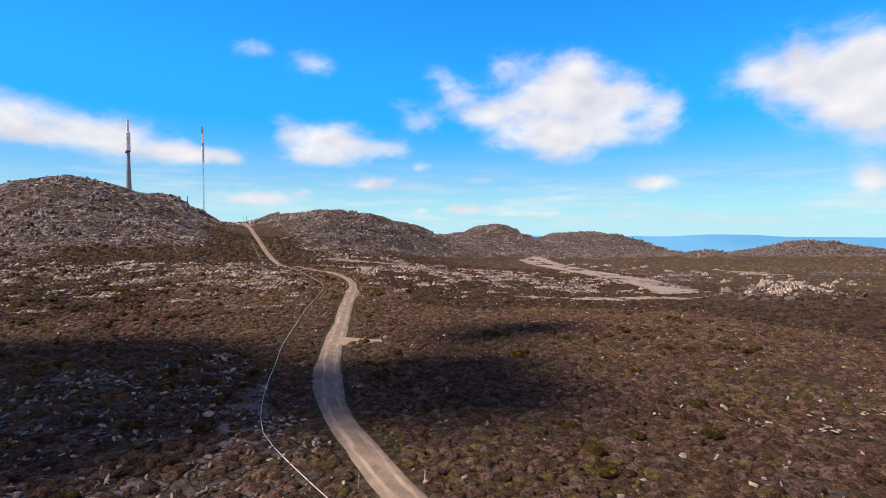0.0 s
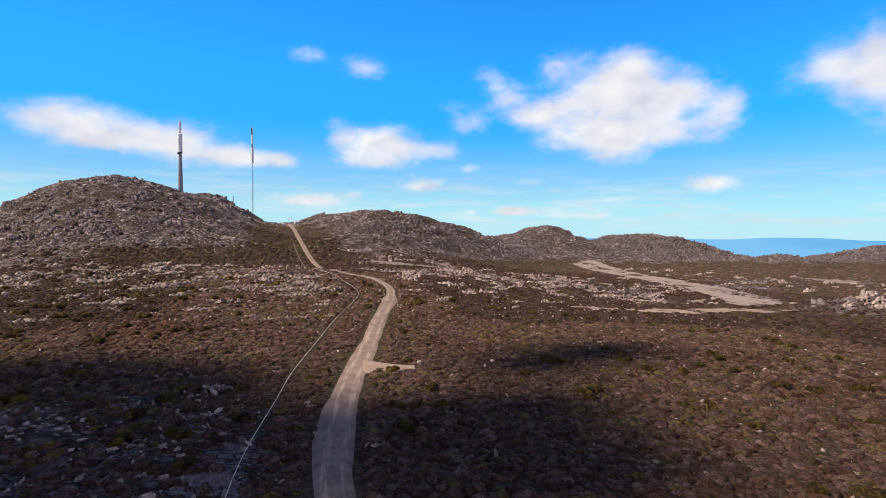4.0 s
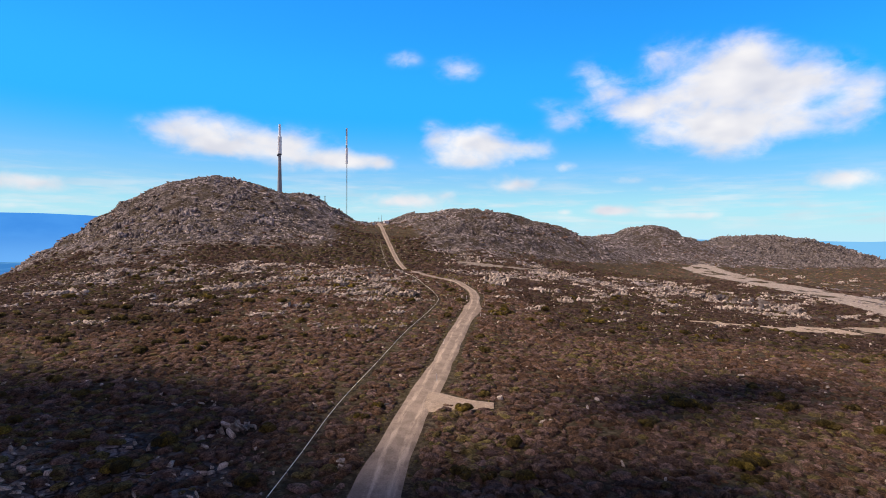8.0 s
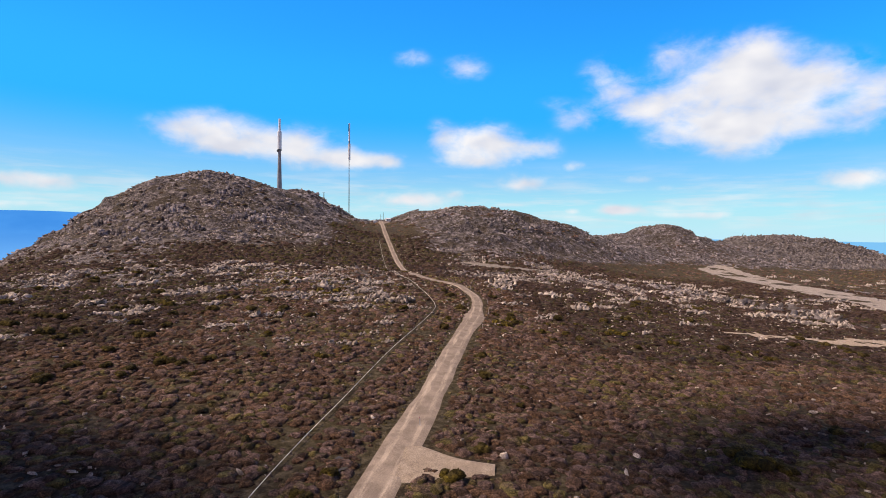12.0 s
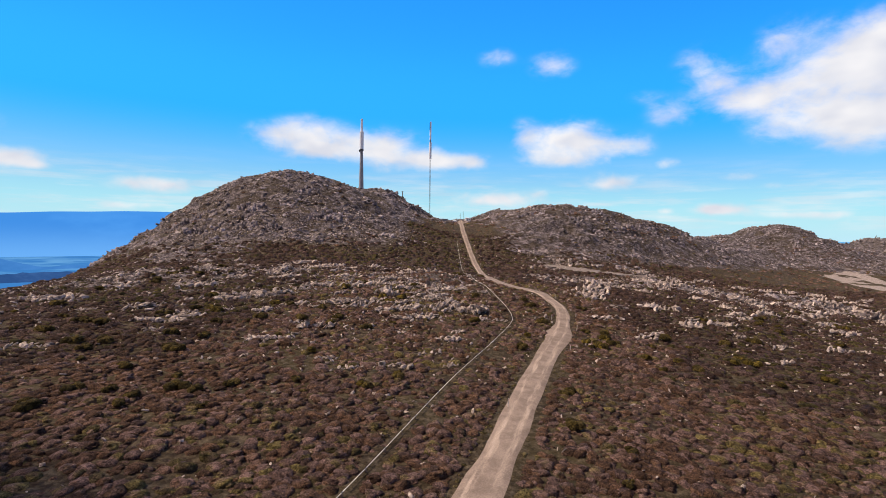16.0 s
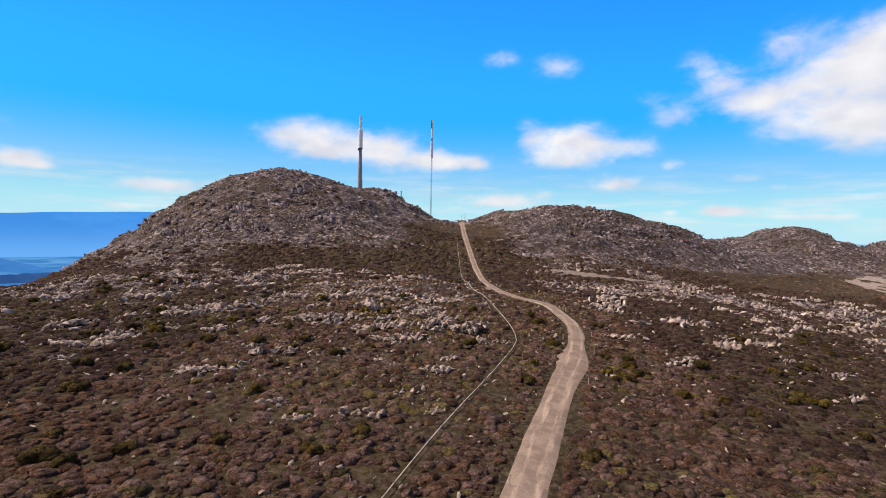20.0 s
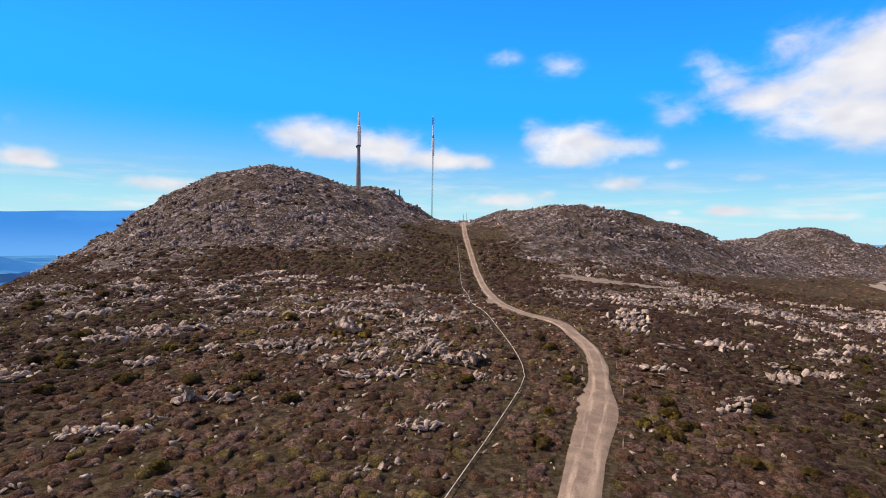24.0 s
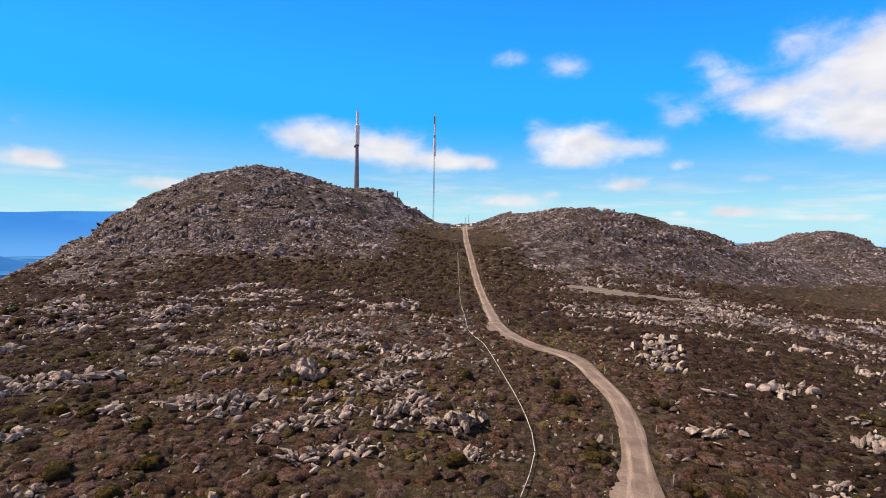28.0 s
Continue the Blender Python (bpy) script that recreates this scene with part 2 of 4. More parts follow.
def ground_material():
    m, n, s, g = material("heath_ground", 0.95, 0.1)
    at = g.outputs["Position"]
    stony_at = n.add("ShaderNodeAttribute")
    stony_at.attribute_name = "stony"
    stone = stony_at.outputs["Fac"]
    litter = n.mix(n.ramp(n.noise(at, 0.05, 4.0), 0.35, 0.65), (0.044, 0.030, 0.022), (0.066, 0.052, 0.026))
    litter = n.mix(n.ramp(n.noise(at, 1.2, 5.0, 0.65), 0.40, 0.68), litter, (0.150, 0.120, 0.082))
    rock = n.mix(n.ramp(n.noise(at, 0.35, 6.0, 0.65), 0.35, 0.65), (0.085, 0.072, 0.077), (0.36, 0.315, 0.331))
    blocks = n.add("ShaderNodeTexVoronoi")
    blocks.feature = "DISTANCE_TO_EDGE"
    warp = n.add("ShaderNodeMapping")
    warp.inputs["Scale"].default_value = (0.75, 1.0, 0.6)
    shift = n.add("ShaderNodeVectorMath")
    shift.operation = "ADD"
    bend = n.add("ShaderNodeVectorMath")
    bend.operation = "SCALE"
    n.link(n.noise(at, 0.5, 3.0, 0.6, colour=True), bend.inputs[0])
    bend.inputs["Scale"].default_value = 1.6
    n.link(at, shift.inputs[0])
    n.link(bend.outputs[0], shift.inputs[1])
    n.link(shift.outputs[0], warp.inputs["Vector"])
    n.link(warp.outputs[0], blocks.inputs["Vector"])
    blocks.inputs["Scale"].default_value = 1.0
    joint = n.math("MAXIMUM", n.ramp(blocks.outputs[0], 0.0, 0.16), n.ramp(n.noise(at, 0.3, 4.0, 0.6), 0.48, 0.60))
    rock = n.mix(joint, (0.040, 0.033, 0.033), rock)
    crack = n.ramp(n.noise(at, 0.11, 6.0, 0.72, 0.6), 0.44, 0.55)
    c = n.mix(n.math("MULTIPLY", n.ramp(stone, 0.15, 0.6), n.math("MULTIPLY_ADD", crack, 0.65, 0.35), clamp=True), litter, rock)
    fine = n.noise(at, 6.0, 5.0, 0.7)
    c = n.mix(1.0, c, n.mix(n.ramp(fine, 0.3, 0.7), (0.6, 0.6, 0.6), (1.3, 1.3, 1.3)), "MULTIPLY")
    n.link(c, s.inputs["Base Color"])
    bump(n, s, n.math("ADD", n.math("MULTIPLY", n.math("MULTIPLY", joint, stone), 2.5), n.math("ADD", fine, n.math("MULTIPLY", n.noise(at, 0.5, 6.0, 0.7), 4.0))), 0.9, 0.45)
    return m


def road_material():
    m, n, s, g = material("gravel_road", 0.95, 0.15)
    at = g.outputs["Position"]
    lane_map = n.add("ShaderNodeUVMap")
    lane_map.uv_map = "lane"
    uv = lane_map.outputs[0]
    split = n.add("ShaderNodeSeparateXYZ")
    n.link(uv, split.inputs[0])
    across, along = split.outputs[0], split.outputs[1]
    stretch = n.add("ShaderNodeMapping")
    n.link(uv, stretch.inputs["Vector"])
    stretch.inputs["Scale"].default_value = (1.0, 0.12, 1.0)
    sway = n.math("MULTIPLY_ADD", n.noise(stretch.outputs[0], 1.2, 2.0), 0.8, -0.4)
    side = n.math("ABSOLUTE", n.math("ADD", across, sway))
    wheel = n.ramp(n.math("ABSOLUTE", n.math("SUBTRACT", side, 0.85)), 0.42, 0.1)
    patchy = n.ramp(n.noise(stretch.outputs[0], 1.6, 4.0, 0.6), 0.35, 0.68)
    c = n.mix(n.ramp(n.noise(at, 0.5, 5.0, 0.6), 0.35, 0.65), (0.195, 0.155, 0.132), (0.285, 0.23, 0.195))
    c = n.mix(n.math("MULTIPLY", n.math("MULTIPLY", wheel, patchy), 0.75), c, (0.50, 0.41, 0.345))
    pebbles = n.noise(at, 8.0, 4.0, 0.75)
    c = n.mix(1.0, c, n.mix(n.ramp(pebbles, 0.3, 0.7), (0.75, 0.75, 0.75), (1.18, 1.17, 1.16)), "MULTIPLY")
    n.link(c, s.inputs["Base Color"])
    bump(n, s, pebbles, 0.5, 0.06)
    return m


# Glowing backdrop: the blue of distance haze is painted into the emission colour.
def glow_material(name, low, high, scale, strength, foot_haze=None):
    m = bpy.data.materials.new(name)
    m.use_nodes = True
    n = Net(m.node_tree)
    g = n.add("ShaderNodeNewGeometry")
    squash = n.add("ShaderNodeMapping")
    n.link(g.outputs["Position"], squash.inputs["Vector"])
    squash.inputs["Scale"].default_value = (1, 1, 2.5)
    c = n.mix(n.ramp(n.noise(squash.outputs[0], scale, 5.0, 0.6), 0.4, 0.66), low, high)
    if foot_haze:    # valley haze painted in: paler towards the valley
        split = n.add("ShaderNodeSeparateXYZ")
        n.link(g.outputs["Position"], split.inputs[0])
        c = n.mix(n.ramp(split.outputs[2], 60.0, -230.0, 0.0, 0.8), c, foot_haze)
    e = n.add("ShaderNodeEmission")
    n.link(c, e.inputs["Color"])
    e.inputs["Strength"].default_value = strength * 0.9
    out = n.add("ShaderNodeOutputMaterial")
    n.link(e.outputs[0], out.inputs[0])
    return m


MAT = {
    "ground": ground_material(),
    "road": road_material(),
    "heath": heath_material("heath_leaves", (0.138, 0.081, 0.055), (0.192, 0.126, 0.116), (0.158, 0.128, 0.054)),
    "green": heath_material("shrub_leaves", (0.080, 0.060, 0.018), (0.066, 0.050, 0.019), (0.150, 0.112, 0.024)),
    # the heath palette in a darker tone, for flanks and slopes
    "heath_dark": heath_material("dark_heath", (0.075, 0.046, 0.034), (0.108, 0.072, 0.069), (0.088, 0.075, 0.030)),
    "verge": heath_material("verge_grass", (0.12, 0.10, 0.042), (0.13, 0.105, 0.052), (0.10, 0.10, 0.035)),
    "twig": plain_material("twig", (0.12, 0.09, 0.07), 0.9),
    "rock": rock_material("dolerite", (0.68, 0.58, 0.53), (0.26, 0.218, 0.20), (0.45, 0.38, 0.33)),
    "hill_rock": rock_material("hill_dolerite", (0.38, 0.340, 0.370), (0.085, 0.073, 0.082), (0.19, 0.167, 0.182), 0.3),
    "rib": rock_material("rib_dolerite", (0.54, 0.478, 0.50), (0.12, 0.102, 0.110), (0.28, 0.245, 0.257), 0.3),
    "bay": rock_material("bay_gravel", (0.44, 0.35, 0.28), (0.33, 0.26, 0.21), (0.38, 0.30, 0.235), 1.5),
    "scree": rock_material("scree", (0.25, 0.220, 0.228), (0.12, 0.104, 0.110), (0.18, 0.160, 0.163), 0.5),
    "gravel": rock_material("pale_gravel", (0.37, 0.315, 0.285), (0.24, 0.205, 0.185), (0.30, 0.255, 0.22), 0.7),
    "white": plain_material("white_paint", (0.80, 0.84, 0.88), 0.5, 0.0, 0.1, 0.3),
    "post": plain_material("post_paint", (0.74, 0.70, 0.64), 0.6, 0.0, 0.15, 2.0),
    "pipe": plain_material("pale_pipe", (0.66, 0.61, 0.55), 0.5, 0.0, 0.2, 0.8),
    "grey": plain_material("concrete_grey", (0.27, 0.285, 0.32), 0.8, 0.0, 0.15, 0.2),
    "steel": plain_material("galvanised_steel", (0.20, 0.21, 0.23), 0.5, 0.6, 0.1, 0.5),
    "dark": plain_material("dark_metal", (0.05, 0.055, 0.065), 0.6, 0.2),
    "wood": plain_material("weathered_wood", (0.17, 0.13, 0.10), 0.85),
    "red": plain_material("red_reflector", (0.5, 0.04, 0.03), 0.4),
    # backdrop colours with the distance haze mixed in
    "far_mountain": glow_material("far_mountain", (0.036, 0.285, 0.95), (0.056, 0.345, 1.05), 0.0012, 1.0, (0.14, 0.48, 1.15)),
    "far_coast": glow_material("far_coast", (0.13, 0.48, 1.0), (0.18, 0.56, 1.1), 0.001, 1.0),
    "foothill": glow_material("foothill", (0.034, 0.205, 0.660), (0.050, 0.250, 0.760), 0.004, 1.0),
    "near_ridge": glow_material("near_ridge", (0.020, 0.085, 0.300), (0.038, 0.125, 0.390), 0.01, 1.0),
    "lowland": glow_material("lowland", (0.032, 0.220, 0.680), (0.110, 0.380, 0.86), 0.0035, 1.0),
    "water": plain_material("puddle_water", (0.05, 0.04, 0.03), 0.55, 0.0),
    "cloud": plain_material("cloud", (0.85, 0.85, 0.86), 1.0),
}


# ---- shape of the land ----
PLAIN = (2.86, -9.30, 1.93, -12.78)
SCARP = (-113.96, -1.294, 24.37, 10.44)
HILLS = (   # rise, centre x, centre y, half length, half width, turn
    (43.90, -108.43, 370.63, 56.29, 45.81, 0.07), (27.78, -56.95, 458.31, 26.78, 42.36, 0.27),
    (12.98, 0.0, 621.4, 121.2, 98.3, -0.06), (27.35, 51.49, 475.96, 38.90, 73.47, 0.04),
    (28.50, 133.4, 439.24, 73.97, 33.47, 0.62), (19.43, 315.82, 577.87, 32.38, 34.70, 0.0),
    (28.81, 310.5, 602.74, 137.91, 83.68, 0.07), (38.42, 531.71, 696.84, 74.79, 74.85, 0.0),
    (14.81, 625.8, 647.85, 54.29, 36.90, -0.06), (28.83, 833.41, 497.55, 82.41, 67.97, -0.10),
    (5.47, 2.53, 210.75, 64.07, 30.42, 0.10), (-5.06, 243.95, 213.94, 116.3, 90.95, 0.17), (-1.86, -62.94, 246.07, 61.78, 45.86, 0.04),
    (8.2, 240.0, 160.0, 24.0, 17.0, 0.55), (14.5, 600.0, 487.0, 26.0, 36.0, 0.0),
)


def smooth(v, a, b):
    s = np.clip((v - a) / (b - a), 0, 1)
    return s * s * (3 - 2 * s)


def rise(x, y, hill):
    a, cx, cy, sx, sy, r = hill
    c, s = math.cos(r), math.sin(r)
    u, v = ((x - cx) * c + (y - cy) * s) / sx, (-(x - cx) * s + (y - cy) * c) / sy
    return a * np.exp(-0.5 * (u * u + v * v))


def land(x, y):
    """Height of the land without its small roughness."""
    x, y = np.asarray(x, float), np.asarray(y, float)
    t = np.tanh(x / 300)
    yy = np.clip(y, -300, 1500)
    z = PLAIN[0] + PLAIN[1] * t + PLAIN[2] * yy / 100 + PLAIN[3] * t * yy / 300
    for hill in HILLS:
        z = z + rise(x, y, hill)
    e = np.clip((SCARP[0] + SCARP[1] * yy / 100 - x) / SCARP[2], -30, 30)
    z = z - SCARP[3] * np.log1p(np.exp(e))
    far = smooth(np.hypot(x - 150, y - 350), 850, 1900)
    return np.maximum(z, -330) * (1 - far) - 330 * far


def lattice(i, j, seed):
    h = (i.astype(np.int64) * 374761393 + j.astype(np.int64) * 668265263 + seed * 974634777) & 0xFFFFFFFF
    h = ((h ^ (h >> 13)) * 1274126177) & 0xFFFFFFFF
    return ((h ^ (h >> 16)) & 0xFFFF) / 65535.0


def grain(x, y, size, seed=0):
    """Smooth random field from 0 to 1 with bumps about size metres across."""
    x, y = np.asarray(x, float) / size, np.asarray(y, float) / size
    i, j = np.floor(x), np.floor(y)
    u, v = x - i, y - j
    u, v = u * u * (3 - 2 * u), v * v * (3 - 2 * v)
    a, b = lattice(i, j, seed), lattice(i + 1, j, seed)
    c, d = lattice(i, j + 1, seed), lattice(i + 1, j + 1, seed)
    return (a * (1 - u) + b * u) * (1 - v) + (c * (1 - u) + d * u) * v


def rough_field(x, y, size, seed, octaves=4):
    total, amp, top = 0, 1.0, 0
    for k in range(octaves):
        total, top = total + amp * grain(x, y, size / 2 ** k, seed + k), top + amp
        amp *= 0.55
    return total / top


def spline(points, step):
    """A smooth line through points, sampled about every step metres."""
    pts = [Vector((*p, 0)) for p in points]
    pts = [2 * pts[0] - pts[1]] + pts + [2 * pts[-1] - pts[-2]]
    out = []
    for a, b, c, d in zip(pts, pts[1:], pts[2:], pts[3:]):
        for k in range(max(1, int((c - b).length / step))):
            t = k / max(1, int((c - b).length / step))
            out.append(0.5 * ((2 * b) + (c - a) * t + (2 * a - 5 * b + 4 * c - d) * t * t + (3 * b - a - 3 * c + d) * t ** 3))
    out.append(pts[-2])
    return np.array([(p.x, p.y) for p in out])


def off_line(x, y, line):
    """Distance from points to a sampled line."""
    x, y = np.ravel(x), np.ravel(y)
    best = np.full(x.shape, 1e9)
    near = (x > line[:, 0].min() - 30) & (x < line[:, 0].max() + 30) & (y > line[:, 1].min() - 30) & (y < line[:, 1].max() + 30)
    q = np.stack([x[near], y[near]], 1)
    got = np.full(len(q), 1e9)
    for a, b in zip(line[:-1], line[1:]):
        ab = b - a
        t = np.clip(((q - a) @ ab) / (ab @ ab + 1e-9), 0, 1)
        got = np.minimum(got, np.hypot(*(q - a - t[:, None] * ab).T))
    best[near] = got
    return best


ROAD = spline([(10, -20), (4, 12), (-1, 28), (-2.9, 37), (-3.6, 47), (-3.8, 58), (-1.3, 73), (1.0, 84), (4.4, 96.5), (8.2, 109), (14.8, 133),
               (20.5, 152), (25.3, 167), (27.9, 181), (27.0, 191.5), (24.6, 198.7), (18.6, 204.3), (14.6, 216), (13.9, 240), (13.6, 264),
               (11.3, 302), (9.1, 330), (6.1, 369), (4.6, 420), (4, 470)], 2.0)
SPUR = spline([(4.6, 94.5), (8.0, 93.8), (12.6, 92.7)], 0.6)
PIPE = spline([(3, -14), (0, 6), (-3, 20), (-6, 29), (-8.9, 38), (-12, 50), (-12.2, 56.5), (-10.8, 67), (-8.2, 80), (-6.1, 91), (-1.9, 107.5), (4.6, 132.5),
               (10.7, 151.7), (15.0, 165), (15.9, 170), (15.5, 177.5), (13.2, 190.7), (10.9, 202), (9, 206.7), (7.5, 235), (6.2, 264), (4.5, 307),
               (2.9, 340)], 2.0)
CLEARINGS = {   # bare gravel: outline in plan
    "gravel_strip": ((86, 166), (100, 161), (124, 159), (165, 166), (204, 172), (200, 178), (170, 184), (140, 172), (118, 168)),
    "scree_slope": ((310, 480), (285, 455), (257, 434), (252, 380), (248, 330), (242, 275), (215, 225), (190, 198), (215, 196), (244, 204), (268, 250), (282, 292), (290, 380)),
    "gravel_bench": ((42, 311), (46, 306), (58, 303), (80, 308), (104, 314), (84, 314), (64, 313)),
    "far_gravel": ((424, 340), (402, 300), (410, 272), (424, 268), (446, 300)),
}


def inside(x, y, outline, ragged=0.0):
    x, y = np.asarray(x, float), np.asarray(y, float)
    if ragged:
        x, y = x + ragged * (rough_field(x, y, 9, 71) - 0.5) * 2, y + ragged * (rough_field(x, y, 9, 93) - 0.5) * 2
    res = np.zeros(x.shape, bool)
    for (x0, y0), (x1, y1) in zip(outline, outline[1:] + outline[:1]):
        cross = (y0 > y) != (y1 > y)
        res ^= cross & (x < (x1 - x0) * (y - y0) / ((y1 - y0) or 1e-9) + x0)
    return res


def cleared(x, y):
    res = np.zeros(np.shape(x), bool)
    for outline in CLEARINGS.values():
        res |= inside(x, y, outline, 3.5)
    return res


def stony(x, y):
    """How rocky the land is, from 0 to 1."""
    hill = sum(rise(x, y, HILLS[k]) for k in (0, 1, 3, 4, 5, 6, 7, 8, 9, 13, 14))
    s = smooth(hill, 2.5, 12) * 0.95
    saddle = np.exp(-0.5 * (((x - 4) / (24 + 10 * smooth(y, 400, 300))) ** 2 + ((y - 360) / 60) ** 2) ** 2)
    s = s * (1 - 0.9 * saddle)
    patch = rough_field(x, y, 22, 5)
    left = smooth(y, 130, 185) * (1 - smooth(y, 240, 330)) * smooth(x, -150, -110) * (1 - smooth(x, 4, 14))
    right = smooth(y, 165, 230) * (1 - smooth(y, 290, 400)) * smooth(x, 26, 60) * (1 - 0.35 * smooth(x, 200, 330))
    early = smooth(x, -60, -32) * (1 - smooth(x, -12, -6)) * (1 - smooth(y, 84, 96))
    early2 = smooth(x, 4, 16) * (1 - smooth(y, 34, 46))
    east = 1.3 * np.exp(-0.5 * (((x - 245) / 34) ** 2 + ((y - 162) / 22) ** 2))
    fleck = 0.6 * patch + 0.4 * rough_field(x, y, 70, 25, 3)
    band = np.maximum.reduce([left * smooth(fleck, 0.40, 0.66), right * smooth(fleck, 0.42, 0.68), early * smooth(patch, 0.44, 0.58) * 0.8, early2 * smooth(patch, 0.5, 0.64) * 0.6, east])
    return np.clip(np.maximum(s * (0.52 + 0.48 * smooth(patch, 0.37, 0.50)), 0.75 * band), 0, 1)


def ground_height(x, y):
    """Height of the ground with its humps and ledges; smooth along the road and on the clearings."""
    x, y = np.asarray(x, float), np.asarray(y, float)
    shape = x.shape
    x, y = x.ravel(), y.ravel()
    z = land(x, y)
    s = stony(x, y)
    calm = smooth(np.minimum(np.minimum(off_line(x, y, ROAD), off_line(x, y, SPUR)), off_line(x, y, PIPE) + 2.0), 2.5, 8) * np.where(cleared(x, y), 0.0, 1.0)
    near = 1 - smooth(np.hypot(x, y - 250), 900, 1500)
    crag = np.abs(rough_field(x, y, 22, 11, 5) - 0.5) * 2
    ledge = np.sin(2 * np.pi * (z + 6 * rough_field(x, y, 40, 19, 2)) / 10.0)
    z = z + calm * near * (s * (0.8 - (3.6 + 2.6 * smooth(y, 260, 300)) * crag + 1.8 * (rough_field(x, y, 6, 57, 2) - 0.5) + 1.1 * ledge * smooth(s, 0.5, 0.9)) + (rough_field(x, y, 7, 31, 3) - 0.5) * 0.7)
    return z.reshape(shape)


# ---- building helpers ----
def part(name, mesh, mat, parent=None, label=""):
    """Links a bmesh or a mesh as one object under a thing or part."""
    if isinstance(mesh, bmesh.types.BMesh):
        data = bpy.data.meshes.new(name)
        mesh.to_mesh(data)
        mesh.free()
    else:
        data = mesh
    if mat is not None and not data.materials:
        data.materials.append(mat)
    ob = new(name, data)
    if parent is not None:
        ob.parent = parent
    return tagged(ob, label)


def mesh_of(name, verts, faces, mat=None):
    """A mesh from arrays: faces all with the same number of corners."""
    verts, faces = np.asarray(verts, np.float32), np.asarray(faces, np.int32)
    data = bpy.data.meshes.new(name)
    k = faces.shape[1]
    data.vertices.add(len(verts))
    data.vertices.foreach_set("co", verts.ravel())
    data.loops.add(faces.size)
    data.loops.foreach_set("vertex_index", faces.ravel())
    data.polygons.add(len(faces))
    data.polygons.foreach_set("loop_start", np.arange(0, faces.size, k, dtype=np.int32))
    data.update(calc_edges=True)
    if mat is not None:
        data.materials.append(mat)
    return data


def thing(name, at, label, category, group="", turn=0.0):
    ob = new(name)
    ob.matrix_basis = pose(*at, 0, 0, turn)
    ob.empty_display_size = 0.2
    return tagged(ob, label, category, group)


def tube(r0, r1, z0, z1, sides=16, x=0.0, y=0.0):
    bm = bmesh.new()
    bmesh.ops.create_cone(bm, cap_ends=True, segments=sides, radius1=r0, radius2=r1, depth=z1 - z0, matrix=Matrix.Translation((x, y, (z0 + z1) / 2)))
    return bm


def box(sx, sy, sz, at=(0, 0, 0), edge=0.0):
    bm = bmesh.new()
    bmesh.ops.create_cube(bm, size=1, matrix=Matrix.Translation(at) @ Matrix.Diagonal((sx, sy, sz, 1)))
    if edge:
        bmesh.ops.bevel(bm, geom=bm.edges[:], offset=edge, segments=2, affect="EDGES")
    return bm


def rod(a, b, r, sides=6):
    a, b = Vector(a), Vector(b)
    bm = bmesh.new()
    turn = (b - a).to_track_quat("Z", "Y").to_matrix().to_4x4()
    bmesh.ops.create_cone(bm, cap_ends=True, segments=sides, radius1=r, radius2=r, depth=(b - a).length, matrix=Matrix.Translation((a + b) / 2) @ turn)
    return bm


# ---- ground ----
def steps(knots):
    """Grid lines from (start, cell size) knots; the cell grows evenly from knot to knot."""
    out = []
    for (a, da), (b, db) in zip(knots, knots[1:]):
        n = max(1, round(2 * (b - a) / (da + db)))
        t = np.arange(n) / n
        w = (da * t + (db - da) * t * t / 2) / ((da + db) / 2)
        out.extend(a + (b - a) * w)
    return np.array(out + [knots[-1][0]])


def make_ground():
    gx = steps([(-4900, 300), (-700, 40), (-220, 2.6), (-60, 1.6), (60, 1.6), (350, 4.5), (900, 12), (1500, 60), (4900, 300)])
    gy = steps([(-4900, 300), (-300, 40), (10, 1.8), (220, 1.8), (480, 2.4), (760, 7), (1300, 40), (4900, 300)])
    x, y = np.meshgrid(gx, gy)
    z = ground_height(x, y)
    n, k = len(gy), len(gx)
    idx = np.arange(n * k).reshape(n, k)
    quads = np.stack([idx[:-1, :-1], idx[:-1, 1:], idx[1:, 1:], idx[1:, :-1]], -1).reshape(-1, 4)
    data = mesh_of("ground", np.stack([x, y, z], -1).reshape(-1, 3), quads, MAT["ground"])
    data.attributes.new("stony", "FLOAT", "POINT").data.foreach_set("value", stony(x, y).ravel().astype(np.float32))
    data.polygons.foreach_set("use_smooth", np.ones(len(quads), bool))
    tagged(new("ground", data), "brown heath-covered mountain plateau with rocky hills", "ground", kind="structure")


make_ground()


